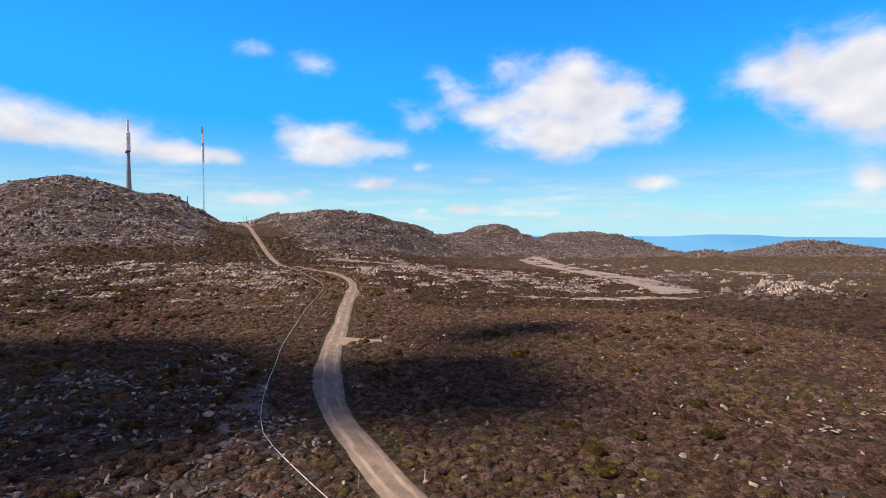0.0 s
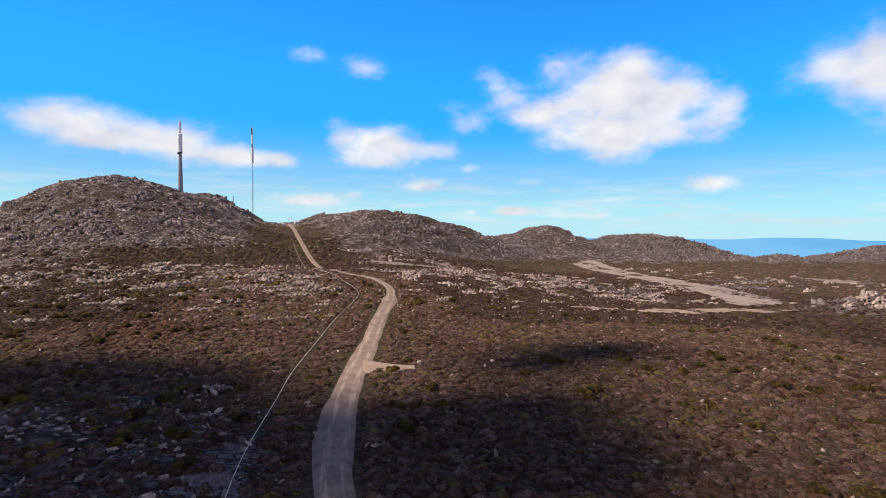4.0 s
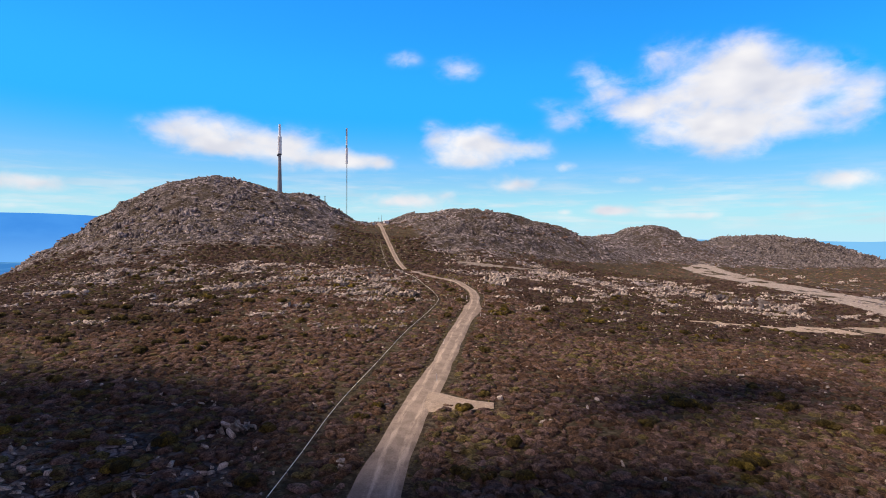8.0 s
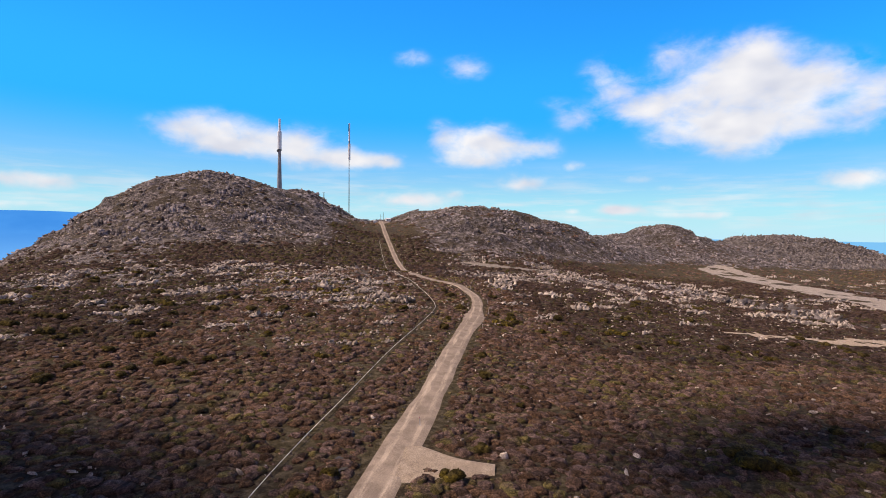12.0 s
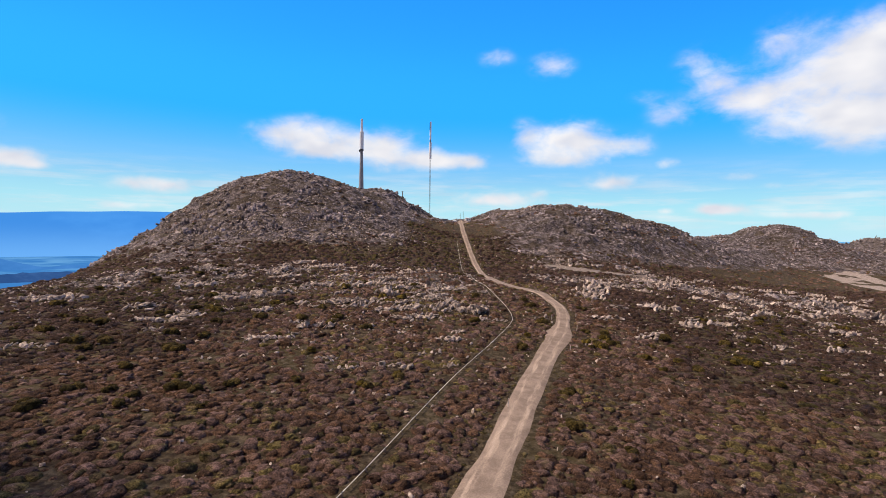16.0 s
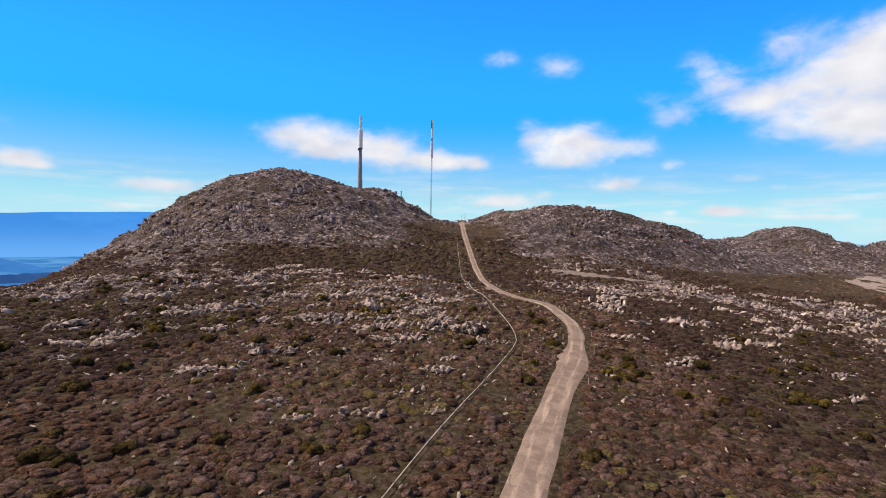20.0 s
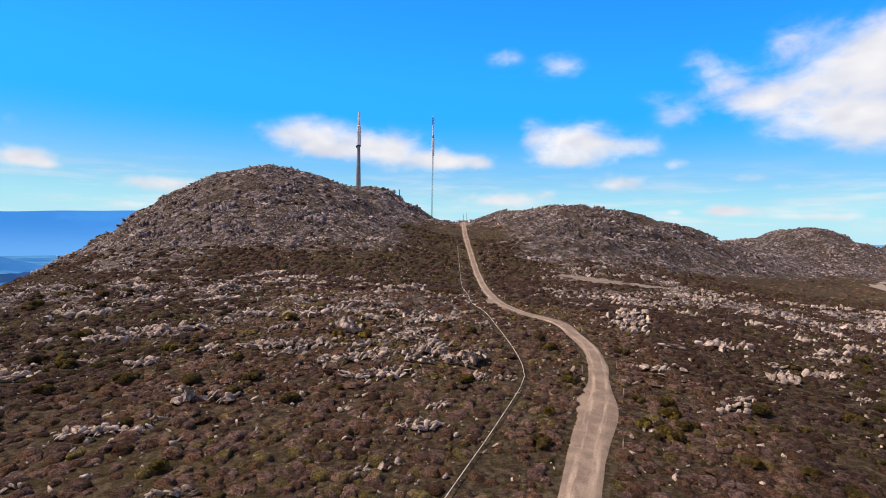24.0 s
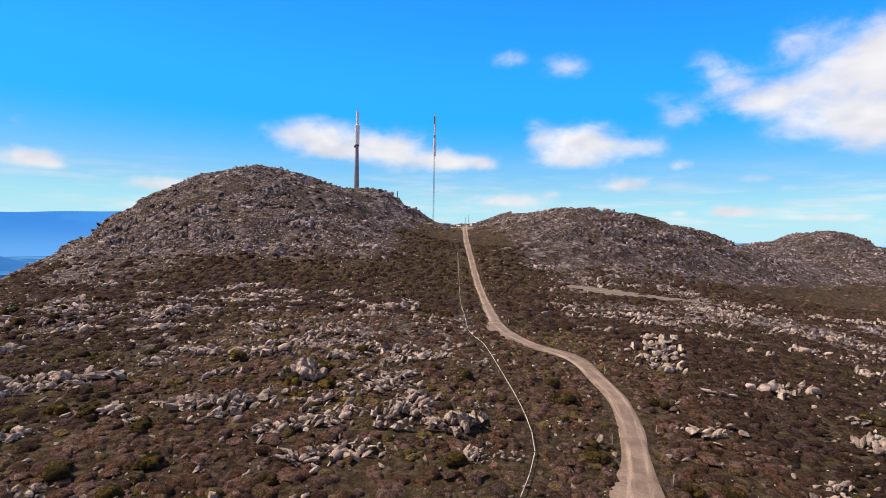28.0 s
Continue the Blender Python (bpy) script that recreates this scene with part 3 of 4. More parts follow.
def ribbon(name, line, half, lift, mat, ragged=0.5, seed=3, flare=()):
    """A strip of gravel along a line, with uneven edges."""
    d = np.gradient(line, axis=0)
    d /= np.linalg.norm(d, axis=1)[:, None]
    side = np.stack([d[:, 1], -d[:, 0]], 1)
    run = np.concatenate([[0], np.cumsum(np.linalg.norm(np.diff(line, axis=0), axis=1))])
    cols = np.linspace(-1, 1, 9)
    w = {}
    for sgn in (-1, 1):
        e = half + ragged * 2 * (rough_field(run, run * 0 + sgn * 50, 9, seed, 3) - 0.45)
        for at, wide, reach, which in flare:
            if which == sgn:
                e = e + wide * np.exp(-((run - at) / reach) ** 2)
        w[sgn] = e
    verts, lane = [], []
    for c in cols:
        width = w[1] if c > 0 else w[-1]
        p = line + side * (c * width)[:, None]
        crown = lift * (1 - 0.9 * abs(c) ** 6)
        verts.append(np.column_stack([p, ground_height(p[:, 0], p[:, 1]) + crown - (0.06 if abs(c) == 1 else 0)]))
        lane.append(np.column_stack([c * width, run]))
    m, n = len(cols), len(line)
    verts, lane = np.concatenate(verts), np.concatenate(lane)
    i = np.arange(m * n).reshape(m, n)
    quads = np.stack([i[:-1, :-1], i[1:, :-1], i[1:, 1:], i[:-1, 1:]], -1).reshape(-1, 4)
    data = mesh_of(name, verts, quads, mat)
    uv = data.uv_layers.new(name="lane")
    uv.data.foreach_set("uv", lane[quads.ravel()].astype(np.float32).ravel())
    data.polygons.foreach_set("use_smooth", np.ones(len(quads), bool))
    if data.polygons[0].normal.z < 0:
        data.flip_normals()
    return new(name, data)


ROAD_FINE = spline([tuple(p) for p in ROAD], 1.0)
road_run = np.concatenate([[0], np.cumsum(np.linalg.norm(np.diff(ROAD_FINE, axis=0), axis=1))])


def run_at(y):
    return float(np.interp(y, ROAD_FINE[:, 1], road_run))


road_half = 1.82 - 0.4 * smooth(ROAD_FINE[:, 1], 150, 172) * (1 - 0.6 * smooth(ROAD_FINE[:, 1], 400, 440))
road = ribbon("road", ROAD_FINE, road_half, 0.14, MAT["road"], 0.45, 3,
              ((run_at(211), 1.8, 7, -1), (run_at(163), 1.2, 5, -1), (run_at(160), 0.8, 6, 1), (run_at(70), 0.9, 9, -1), (run_at(199), 1.0, 4, 1), (run_at(430), 9, 12, -1), (run_at(430), 5, 10, 1)))
tagged(road, "pale brown gravel track with wheel ruts across heath", "road", kind="structure")
spur = ribbon("road_spur", SPUR, 0.8, 0.17, MAT["bay"], 0.6, 9, ((0, 2.8, 4.2, -1), (0, 3.4, 6.0, 1)))
tagged(spur, "short pale gravel turning bay beside the track", "road", kind="structure")


def make_clearing(name, outline, label):
    o = np.array(outline)
    lo, hi = o.min(0) - 6, o.max(0) + 6
    cell = 1.5 if hi[0] < 220 else 3.0
    xs, ys = np.arange(lo[0], hi[0], cell), np.arange(lo[1], hi[1], cell)
    x, y = np.meshgrid(xs, ys)
    z = ground_height(x, y) + 0.18
    cx, cy = x[:-1, :-1] + cell / 2, y[:-1, :-1] + cell / 2
    keep = inside(cx, cy, outline, 3.5) & (rough_field(cx, cy, 12, 44) < 0.6)
    idx = np.arange(x.size).reshape(x.shape)
    quads = np.stack([idx[:-1, :-1], idx[:-1, 1:], idx[1:, 1:], idx[1:, :-1]], -1)[keep]
    used, inv = np.unique(quads, return_inverse=True)
    v = np.stack([x, y, z], -1).reshape(-1, 3)[used]
    v[:, :2] += np.random.uniform(-0.35, 0.35, (len(v), 2)) * cell
    ob = new(name, mesh_of(name, v, inv.reshape(-1, 4), MAT["bay" if name == "gravel_strip" else "gravel"]))
    tagged(ob, label, "gravel", kind="structure")


for clearing, text in (("gravel_strip", "bare strip of pale gravel on the heath"), ("scree_slope", "bare pinkish scree slope between hills"),
                       ("gravel_bench", "narrow bare gravel bench below the hill"), ("far_gravel", "small bare gravel patch on a far slope")):
    make_clearing(clearing, CLEARINGS[clearing], text)


# ---- distance ----
def make_distance():
    def ring(name, mat, az0, az1, radius, top, label):
        az = np.radians(np.arange(az0, az1 + 0.01, 0.25))
        up = top(np.degrees(az))
        low = np.column_stack([radius * np.sin(az), radius * np.cos(az), np.full(az.shape, -420.0)])
        high = np.column_stack([radius * np.sin(az) * 1.01, radius * np.cos(az) * 1.01, 24 + radius * np.tan(np.radians(up))])
        n = len(az)
        i = np.arange(n - 1)
        data = mesh_of(name, np.concatenate([low, high]), np.stack([i, i + 1, i + 1 + n, i + n], -1), mat)
        tagged(new(name, data), label, "distance", kind="structure")

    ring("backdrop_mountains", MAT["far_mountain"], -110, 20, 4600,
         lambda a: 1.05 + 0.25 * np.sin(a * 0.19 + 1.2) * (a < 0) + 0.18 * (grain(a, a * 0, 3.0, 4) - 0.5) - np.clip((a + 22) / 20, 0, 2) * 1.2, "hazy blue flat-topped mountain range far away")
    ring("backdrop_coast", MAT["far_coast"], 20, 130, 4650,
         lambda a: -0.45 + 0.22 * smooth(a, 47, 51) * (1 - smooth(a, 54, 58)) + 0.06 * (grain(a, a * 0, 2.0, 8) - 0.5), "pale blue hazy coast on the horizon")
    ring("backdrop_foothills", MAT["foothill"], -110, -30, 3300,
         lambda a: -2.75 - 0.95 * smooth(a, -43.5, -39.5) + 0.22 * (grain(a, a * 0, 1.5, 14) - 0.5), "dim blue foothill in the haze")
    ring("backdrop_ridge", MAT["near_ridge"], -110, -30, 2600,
         lambda a: -4.25 + 0.2 * (grain(a, a * 0, 2.2, 17) - 0.5) + 0.1 * (grain(a, a * 0, 0.5, 19) - 0.5), "dark haze-blue wooded ridge below the plateau")
    az = np.radians(np.linspace(-120, 130, 120))
    rad = np.linspace(1900, 4640, 12)
    a, r = np.meshgrid(az, rad)
    v = np.stack([r * np.sin(a), r * np.cos(a), np.full(a.shape, -205.0)], -1).reshape(-1, 3)
    i = np.arange(a.size).reshape(a.shape)
    q = np.stack([i[:-1, :-1], i[1:, :-1], i[1:, 1:], i[:-1, 1:]], -1).reshape(-1, 4)
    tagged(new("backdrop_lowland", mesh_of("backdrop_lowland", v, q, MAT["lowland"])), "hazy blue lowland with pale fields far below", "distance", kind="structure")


make_distance()


# ---- towers and huts ----
def base_of(x, y):
    return float(ground_height(np.array([x]), np.array([y]))[0])


def make_tower(x=-92.0, y=557.2):
    z0 = base_of(x, y) - 1
    t = thing("broadcast_tower", (x, y, z0), "tall grey tapered broadcast tower with white cylindrical radome", "tower")
    h = lambda z: z - z0
    part("foundation", tube(4.2, 4.0, 0, 1.6, 24), MAT["grey"], t)
    part("shaft", tube(3.1, 1.3, 1.6, h(100.2), 24), MAT["grey"], t, "dark grey tapered shaft")
    part("platform", tube(1.9, 2.0, h(99.4), h(100.6), 24), MAT["dark"], t, "dark service platform")
    part("antenna_box", box(1.2, 1.0, 1.6, (-1.8, -0.6, h(99.0)), 0.08), MAT["dark"], t)
    part("radome", tube(1.95, 1.95, h(100.6), h(117.4), 28), MAT["white"], t, "white radome cylinder")
    part("radome_cap", tube(1.95, 1.1, h(117.4), h(118.0), 28), MAT["white"], t)
    part("top_antenna", tube(1.1, 1.05, h(118.0), h(129.6), 20), MAT["white"], t, "slim white top antenna")
    part("lightning_rod", tube(0.06, 0.03, h(129.6), h(131.6), 6), MAT["steel"], t)


def make_mast(x=-30.0, y=620.0, top=140.6):
    z0 = base_of(x, y) - 0.5
    t = thing("guyed_mast", (x, y, z0), "slender steel lattice mast with white antenna section", "mast")
    h = lambda z: z - z0
    part("footing", box(2.4, 2.4, 1.0, (0, 0, 0.5), 0.05), MAT["grey"], t)
    for k in range(3):
        a = 2 * math.pi * k / 3
        part("chord", rod((0.62 * math.cos(a), 0.62 * math.sin(a), 1), (0.62 * math.cos(a), 0.62 * math.sin(a), h(101)), 0.14), MAT["steel"], t)
    bm = bmesh.new()
    levels = np.arange(1, h(101), 1.6)
    for n, (a, b) in enumerate(zip(levels, levels[1:])):
        for k in range(3):
            p, q = 2 * math.pi * k / 3, 2 * math.pi * (k + 1) / 3
            brace = rod((0.62 * math.cos(p), 0.62 * math.sin(p), a), (0.62 * math.cos(q), 0.62 * math.sin(q), b), 0.06, 3)
            m = bpy.data.meshes.new("brace")
            brace.to_mesh(m)
            brace.free()
            bm.from_mesh(m)
            bpy.data.meshes.remove(m)
    part("bracing", bm, MAT["steel"], t)
    part("antenna_cover", tube(1.35, 1.35, h(101), h(118.5), 20), MAT["white"], t, "white cylindrical antenna cover")
    part("ring", tube(0.8, 0.8, h(118.5), h(121.5), 12), MAT["steel"], t, "grey collar section")
    part("top_spine", tube(0.9, 0.85, h(121.5), h(top), 12), MAT["white"], t, "white top antenna")
    part("top_panel", box(0.5, 0.9, h(140.0) - h(132.0), (-0.75, -0.5, (h(132.0) + h(140.0)) / 2), 0.05), MAT["dark"], t, "dark top antenna panel")


def make_pole(name, x, y, height, radius, label, mat="wood", arms=()):
    z0 = base_of(x, y) - 0.4
    t = thing(name, (x, y, z0), label, "pole")
    part("post", tube(radius, radius * 0.75, 0, height + 0.4, 10), MAT[mat], t)
    for z, length in arms:
        part("crossarm", box(length, 0.14, 0.14, (0, 0, z), 0.02), MAT[mat], t)
    part("cap", tube(radius * 0.9, radius * 0.3, height + 0.4, height + 0.55, 10), MAT["dark"], t)


def make_hut(x, y, w, d, h, turn, label, mat="white"):
    z0 = base_of(x, y) - 0.3
    t = thing("equipment_hut", (x, y, z0), label, "hut", "huts at the saddle", turn)
    part("wall", box(w, d, h + 0.3, (0, 0, (h + 0.3) / 2), 0.03), MAT[mat], t)
    bm = bmesh.new()
    v = [bm.verts.new(c) for c in ((-w / 2 - .2, -d / 2 - .2, h + .3), (w / 2 + .2, -d / 2 - .2, h + .3), (w / 2 + .2, d / 2 + .2, h + .3), (-w / 2 - .2, d / 2 + .2, h + .3),
                                   (-w / 2 - .2, 0, h + 0.3 + d * 0.15), (w / 2 + .2, 0, h + 0.3 + d * 0.15))]
    for f in ((0, 1, 5, 4), (2, 3, 4, 5), (0, 4, 3), (1, 2, 5), (0, 3, 2, 1)):
        bm.faces.new([v[k] for k in f])
    part("roof", bm, MAT["dark" if mat == "grey" else "white"], t)
    part("door", box(0.7, 0.06, h * 0.85, (-w / 4, -d / 2 - 0.03, 0.3 + h * 0.43), 0.01), MAT["grey"], t)
    part("window", box(0.6, 0.06, h * 0.3, (w / 4, -d / 2 - 0.03, 0.3 + h * 0.6), 0.01), MAT["dark"], t)


make_tower()
make_mast()
make_pole("utility_pole", -36.8, 427, 8.0, 0.35, "dark timber pole standing on the hill shoulder", "wood", ((8.2, 1.6),))
make_pole("radio_pole", 4.0, 462, 6.0, 0.12, "thin radio mast beside the huts", "steel", ((4.6, 1.0),))
make_pole("radio_pole", 6.3, 464, 6.8, 0.14, "thin radio mast beside the huts", "steel", ((5.4, 1.0), (3.8, 0.8)))
make_hut(-3.8, 452, 2.8, 2.4, 1.5, 10, "small white equipment hut at the saddle")
make_hut(-0.2, 455, 2.4, 2.2, 1.3, -5, "small white equipment hut at the saddle")
make_hut(9.6, 450, 3.6, 3.0, 1.9, 20, "larger white equipment hut beside the track")
make_hut(-9.0, 456, 7.0, 3.5, 1.2, 0, "low grey equipment hut with a dark roof", "grey")


# ---- pipeline beside the track ----
def make_pipe():
    run = np.concatenate([[0], np.cumsum(np.linalg.norm(np.diff(PIPE, axis=0), axis=1))])
    stops = np.arange(0, run[-1], 4.0)
    px, py = np.interp(stops, run, PIPE[:, 0]), np.interp(stops, run, PIPE[:, 1])
    lift = 0.34 + 0.10 * (grain(stops, stops * 0, 9, 2) - 0.5)
    pz = ground_height(px, py) + lift
    t = thing("pipeline", (float(px[0]), float(py[0]), float(pz[0] - lift[0])), "long off-white pipe raised on short posts beside the track", "pipeline")
    origin = Vector(t.location)
    for k in range(len(stops) - 1):
        a, b = Vector((px[k], py[k], pz[k])) - origin, Vector((px[k + 1], py[k + 1], pz[k + 1])) - origin
        part("pipe_segment", rod(a, b, 0.038, 10), MAT["pipe"], t)
        part("support", box(0.16, 0.16, float(lift[k]) + 0.3, (a.x, a.y, a.z - (lift[k] + 0.3) / 2 - 0.1), 0.015), MAT["wood"], t)
        part("coupling", rod(a - (b - a) * 0.02, a + (b - a) * 0.02, 0.052, 10), MAT["dark"], t)


make_pipe()


# ---- roadside markers ----
def make_marker():
    t = thing("marker_post", (0, 0, 0), "slim white roadside marker post with a red reflector", "post", "posts along the track")
    part("post", box(0.10, 0.04, 1.2, (0, 0, 0.5), 0.008), MAT["post"], t)
    part("reflector", box(0.06, 0.02, 0.10, (0, -0.03, 0.95), 0.004), MAT["red"], t, "red reflector")
    return t


marker = make_marker()
SPOTS = [(29.9, 176.1), (24.2, 172.5), (28.6, 193.2), (27.9, 166.0), (10.9, 124.0), (23.6, 151.5), (-5.9, 38.5), (-0.4, 37.5), (6.8, 101.8), (16.6, 219.0), (11.8, 240.0), (13.6, 290.0)]
for n, (mx, my) in enumerate(SPOTS):
    where = pose(mx, my, base_of(mx, my), random.uniform(-4, 4), random.uniform(-4, 4), random.uniform(-30, 30))
    if n == 0:
        marker.matrix_basis = where
    else:
        copy_thing(marker, where)


def make_puddle():
    rng = np.random.default_rng(4)
    bm = bmesh.new()
    z = base_of(-0.6, 93.5) + 0.12
    rim = [bm.verts.new((-0.6 + (0.55 + 0.25 * rng.random()) * math.cos(a), 93.5 + (1.2 + 0.5 * rng.random()) * math.sin(a), z)) for a in np.linspace(0, 2 * math.pi, 18, endpoint=False)]
    bm.faces.new(rim)
    tagged(part("puddle", bm, MAT["water"]), "small dark puddle beside the gravel track", "puddle", kind="structure")


make_puddle()


# ---- rocks ----
def ball(detail):
    bm = bmesh.new()
    bmesh.ops.create_icosphere(bm, subdivisions=detail, radius=1.0)
    v = np.array([p.co[:] for p in bm.verts])
    f = np.array([[p.index for p in face.verts] for face in bm.faces])
    bm.free()
    return v, f


BALL2 = ball(2)


CUBE = (np.array([(x, y, z) for x in (-1, 1) for y in (-1, 1) for z in (-1, 1)], float),
        np.array([(0, 1, 3), (0, 3, 2), (4, 6, 7), (4, 7, 5), (0, 4, 5), (0, 5, 1), (2, 3, 7), (2, 7, 6), (1, 5, 7), (1, 7, 3)]))


def rock_shape(seed, detail):
    """An angular, weathered block: a rounded box, sheared and cut flat by random planes."""
    rng = np.random.default_rng(seed)
    if detail == 1:
        if seed % 2:
            v, f = CUBE[0] * 0.75 + rng.normal(scale=0.22, size=(8, 3)), CUBE[1]
            v[1::2, :2] *= rng.uniform(0.65, 0.95)
        else:
            a = 2 * np.pi * (np.arange(6) + rng.uniform(-0.3, 0.3, 6)) / 6
            r = rng.uniform(0.65, 1.1, 6)
            lean = rng.normal(scale=0.4, size=2)
            rows = [np.stack([k * r * np.cos(a) + z * lean[0], k * r * np.sin(a) + z * lean[1], z + rng.normal(scale=0.2, size=6) * (z > 0)], 1) for k, z in ((1.0, -0.6), (1.0, 0.25), (0.7, 0.75))]
            v = np.concatenate(rows)
            f = [(6 * q + k, 6 * q + (k + 1) % 6, 6 * q + 6 + (k + 1) % 6) for q in range(2) for k in range(6)]
            f += [(6 * q + k, 6 * q + 6 + (k + 1) % 6, 6 * q + 6 + k) for q in range(2) for k in range(6)]
            f = np.array(f + [(12, 12 + k, 13 + k) for k in range(1, 5)])
    else:
        bm = bmesh.new()
        bmesh.ops.create_cube(bm, size=2)
        for p in bm.verts:
            p.co += Vector(rng.normal(scale=0.25, size=3))
        bmesh.ops.bevel(bm, geom=bm.edges[:], offset=rng.uniform(0.02, 0.06), segments=1, affect="EDGES")
        for p in bm.verts:
            p.co += Vector(rng.normal(scale=0.05, size=3))
        bmesh.ops.triangulate(bm, faces=bm.faces[:])
        bm.verts.index_update()
        v = np.array([p.co[:] for p in bm.verts])
        f = np.array([[p.index for p in face.verts] for face in bm.faces])
        bm.free()
        v[:, 0] += v[:, 2] * rng.normal(0, 0.3)
        v[:, :2] *= (1 - 0.18 * v[:, 2:3])
    v = v * np.array([rng.uniform(1.1, 2.2), rng.uniform(0.5, 0.95), rng.uniform(0.5, 1.0)])
    return v / np.abs(v).max(), f


def scatter_mesh(name, shapes, x, y, z, size, flat, mat, seed=1, tilt=0.35, strike=None):
    """One mesh of many shapes, each turned, leaned and sized by chance."""
    rng = np.random.default_rng(seed)
    pick = rng.integers(0, len(shapes), len(x))
    all_v, all_f, base = [], [], 0
    for k, (v, f) in enumerate(shapes):
        m = np.nonzero(pick == k)[0]
        if not len(m):
            continue
        a, b, c = rng.uniform(0, 2 * np.pi, len(m)), rng.normal(0, tilt, len(m)), rng.normal(0, tilt, len(m))
        if strike is not None:
            a = strike + rng.normal(0, 0.4, len(m))
        w = np.repeat(v[None], len(m), 0) * size[m][:, None, None]
        w[:, :, 2] *= flat[m][:, None]
        w[:, :, 2] += w[:, :, 0] * b[:, None] + w[:, :, 1] * c[:, None]
        ca, sa = np.cos(a)[:, None], np.sin(a)[:, None]
        out = np.stack([w[:, :, 0] * ca - w[:, :, 1] * sa + x[m][:, None], w[:, :, 0] * sa + w[:, :, 1] * ca + y[m][:, None], w[:, :, 2] + z[m][:, None]], -1)
        all_v.append(out.reshape(-1, 3))
        all_f.append((f[None] + (np.arange(len(m)) * len(v))[:, None, None] + base).reshape(-1, f.shape[1]))
        base += len(m) * len(v)
    return mesh_of(name, np.concatenate(all_v), np.concatenate(all_f), mat)


def seek(count, box_, weight, seed):
    """Random places in a box, kept with the chance that weight gives."""
    rng = np.random.default_rng(seed)
    x, y = rng.uniform(box_[0], box_[1], count), rng.uniform(box_[2], box_[3], count)
    keep = rng.random(count) < weight(x, y)
    return x[keep], y[keep]


def off_track(x, y):
    return np.minimum(off_line(x, y, ROAD) - 2.3 + 0.5 * smooth(np.ravel(y), 150, 172), off_line(x, y, SPUR) - 1.3)


# Ground taken up by rocks, on a half-metre raster: x from -180, y from 0.
TAKEN = np.zeros((1120, 800), bool)


def take(x, y, size):
    for dx, dy in ((0, 0), (0.6, 0), (-0.6, 0), (0, 0.6), (0, -0.6), (0.4, 0.4), (-0.4, 0.4), (0.4, -0.4), (-0.4, -0.4)):
        i, j = ((x + dx * size + 180) * 2).astype(int), ((y + dy * size) * 2).astype(int)
        ok = (i >= 0) & (i < 1120) & (j >= 0) & (j < 800)
        TAKEN[i[ok], j[ok]] = True


def untaken(x, y):
    i, j = ((x + 180) * 2).astype(int), (y * 2).astype(int)
    ok = (i >= 0) & (i < 1120) & (j >= 0) & (j < 800)
    return ~(ok & TAKEN[np.clip(i, 0, 1119), np.clip(j, 0, 799)])


ROCKS = [rock_shape(k, 1) for k in range(12)]
rng_main = np.random.default_rng(77)


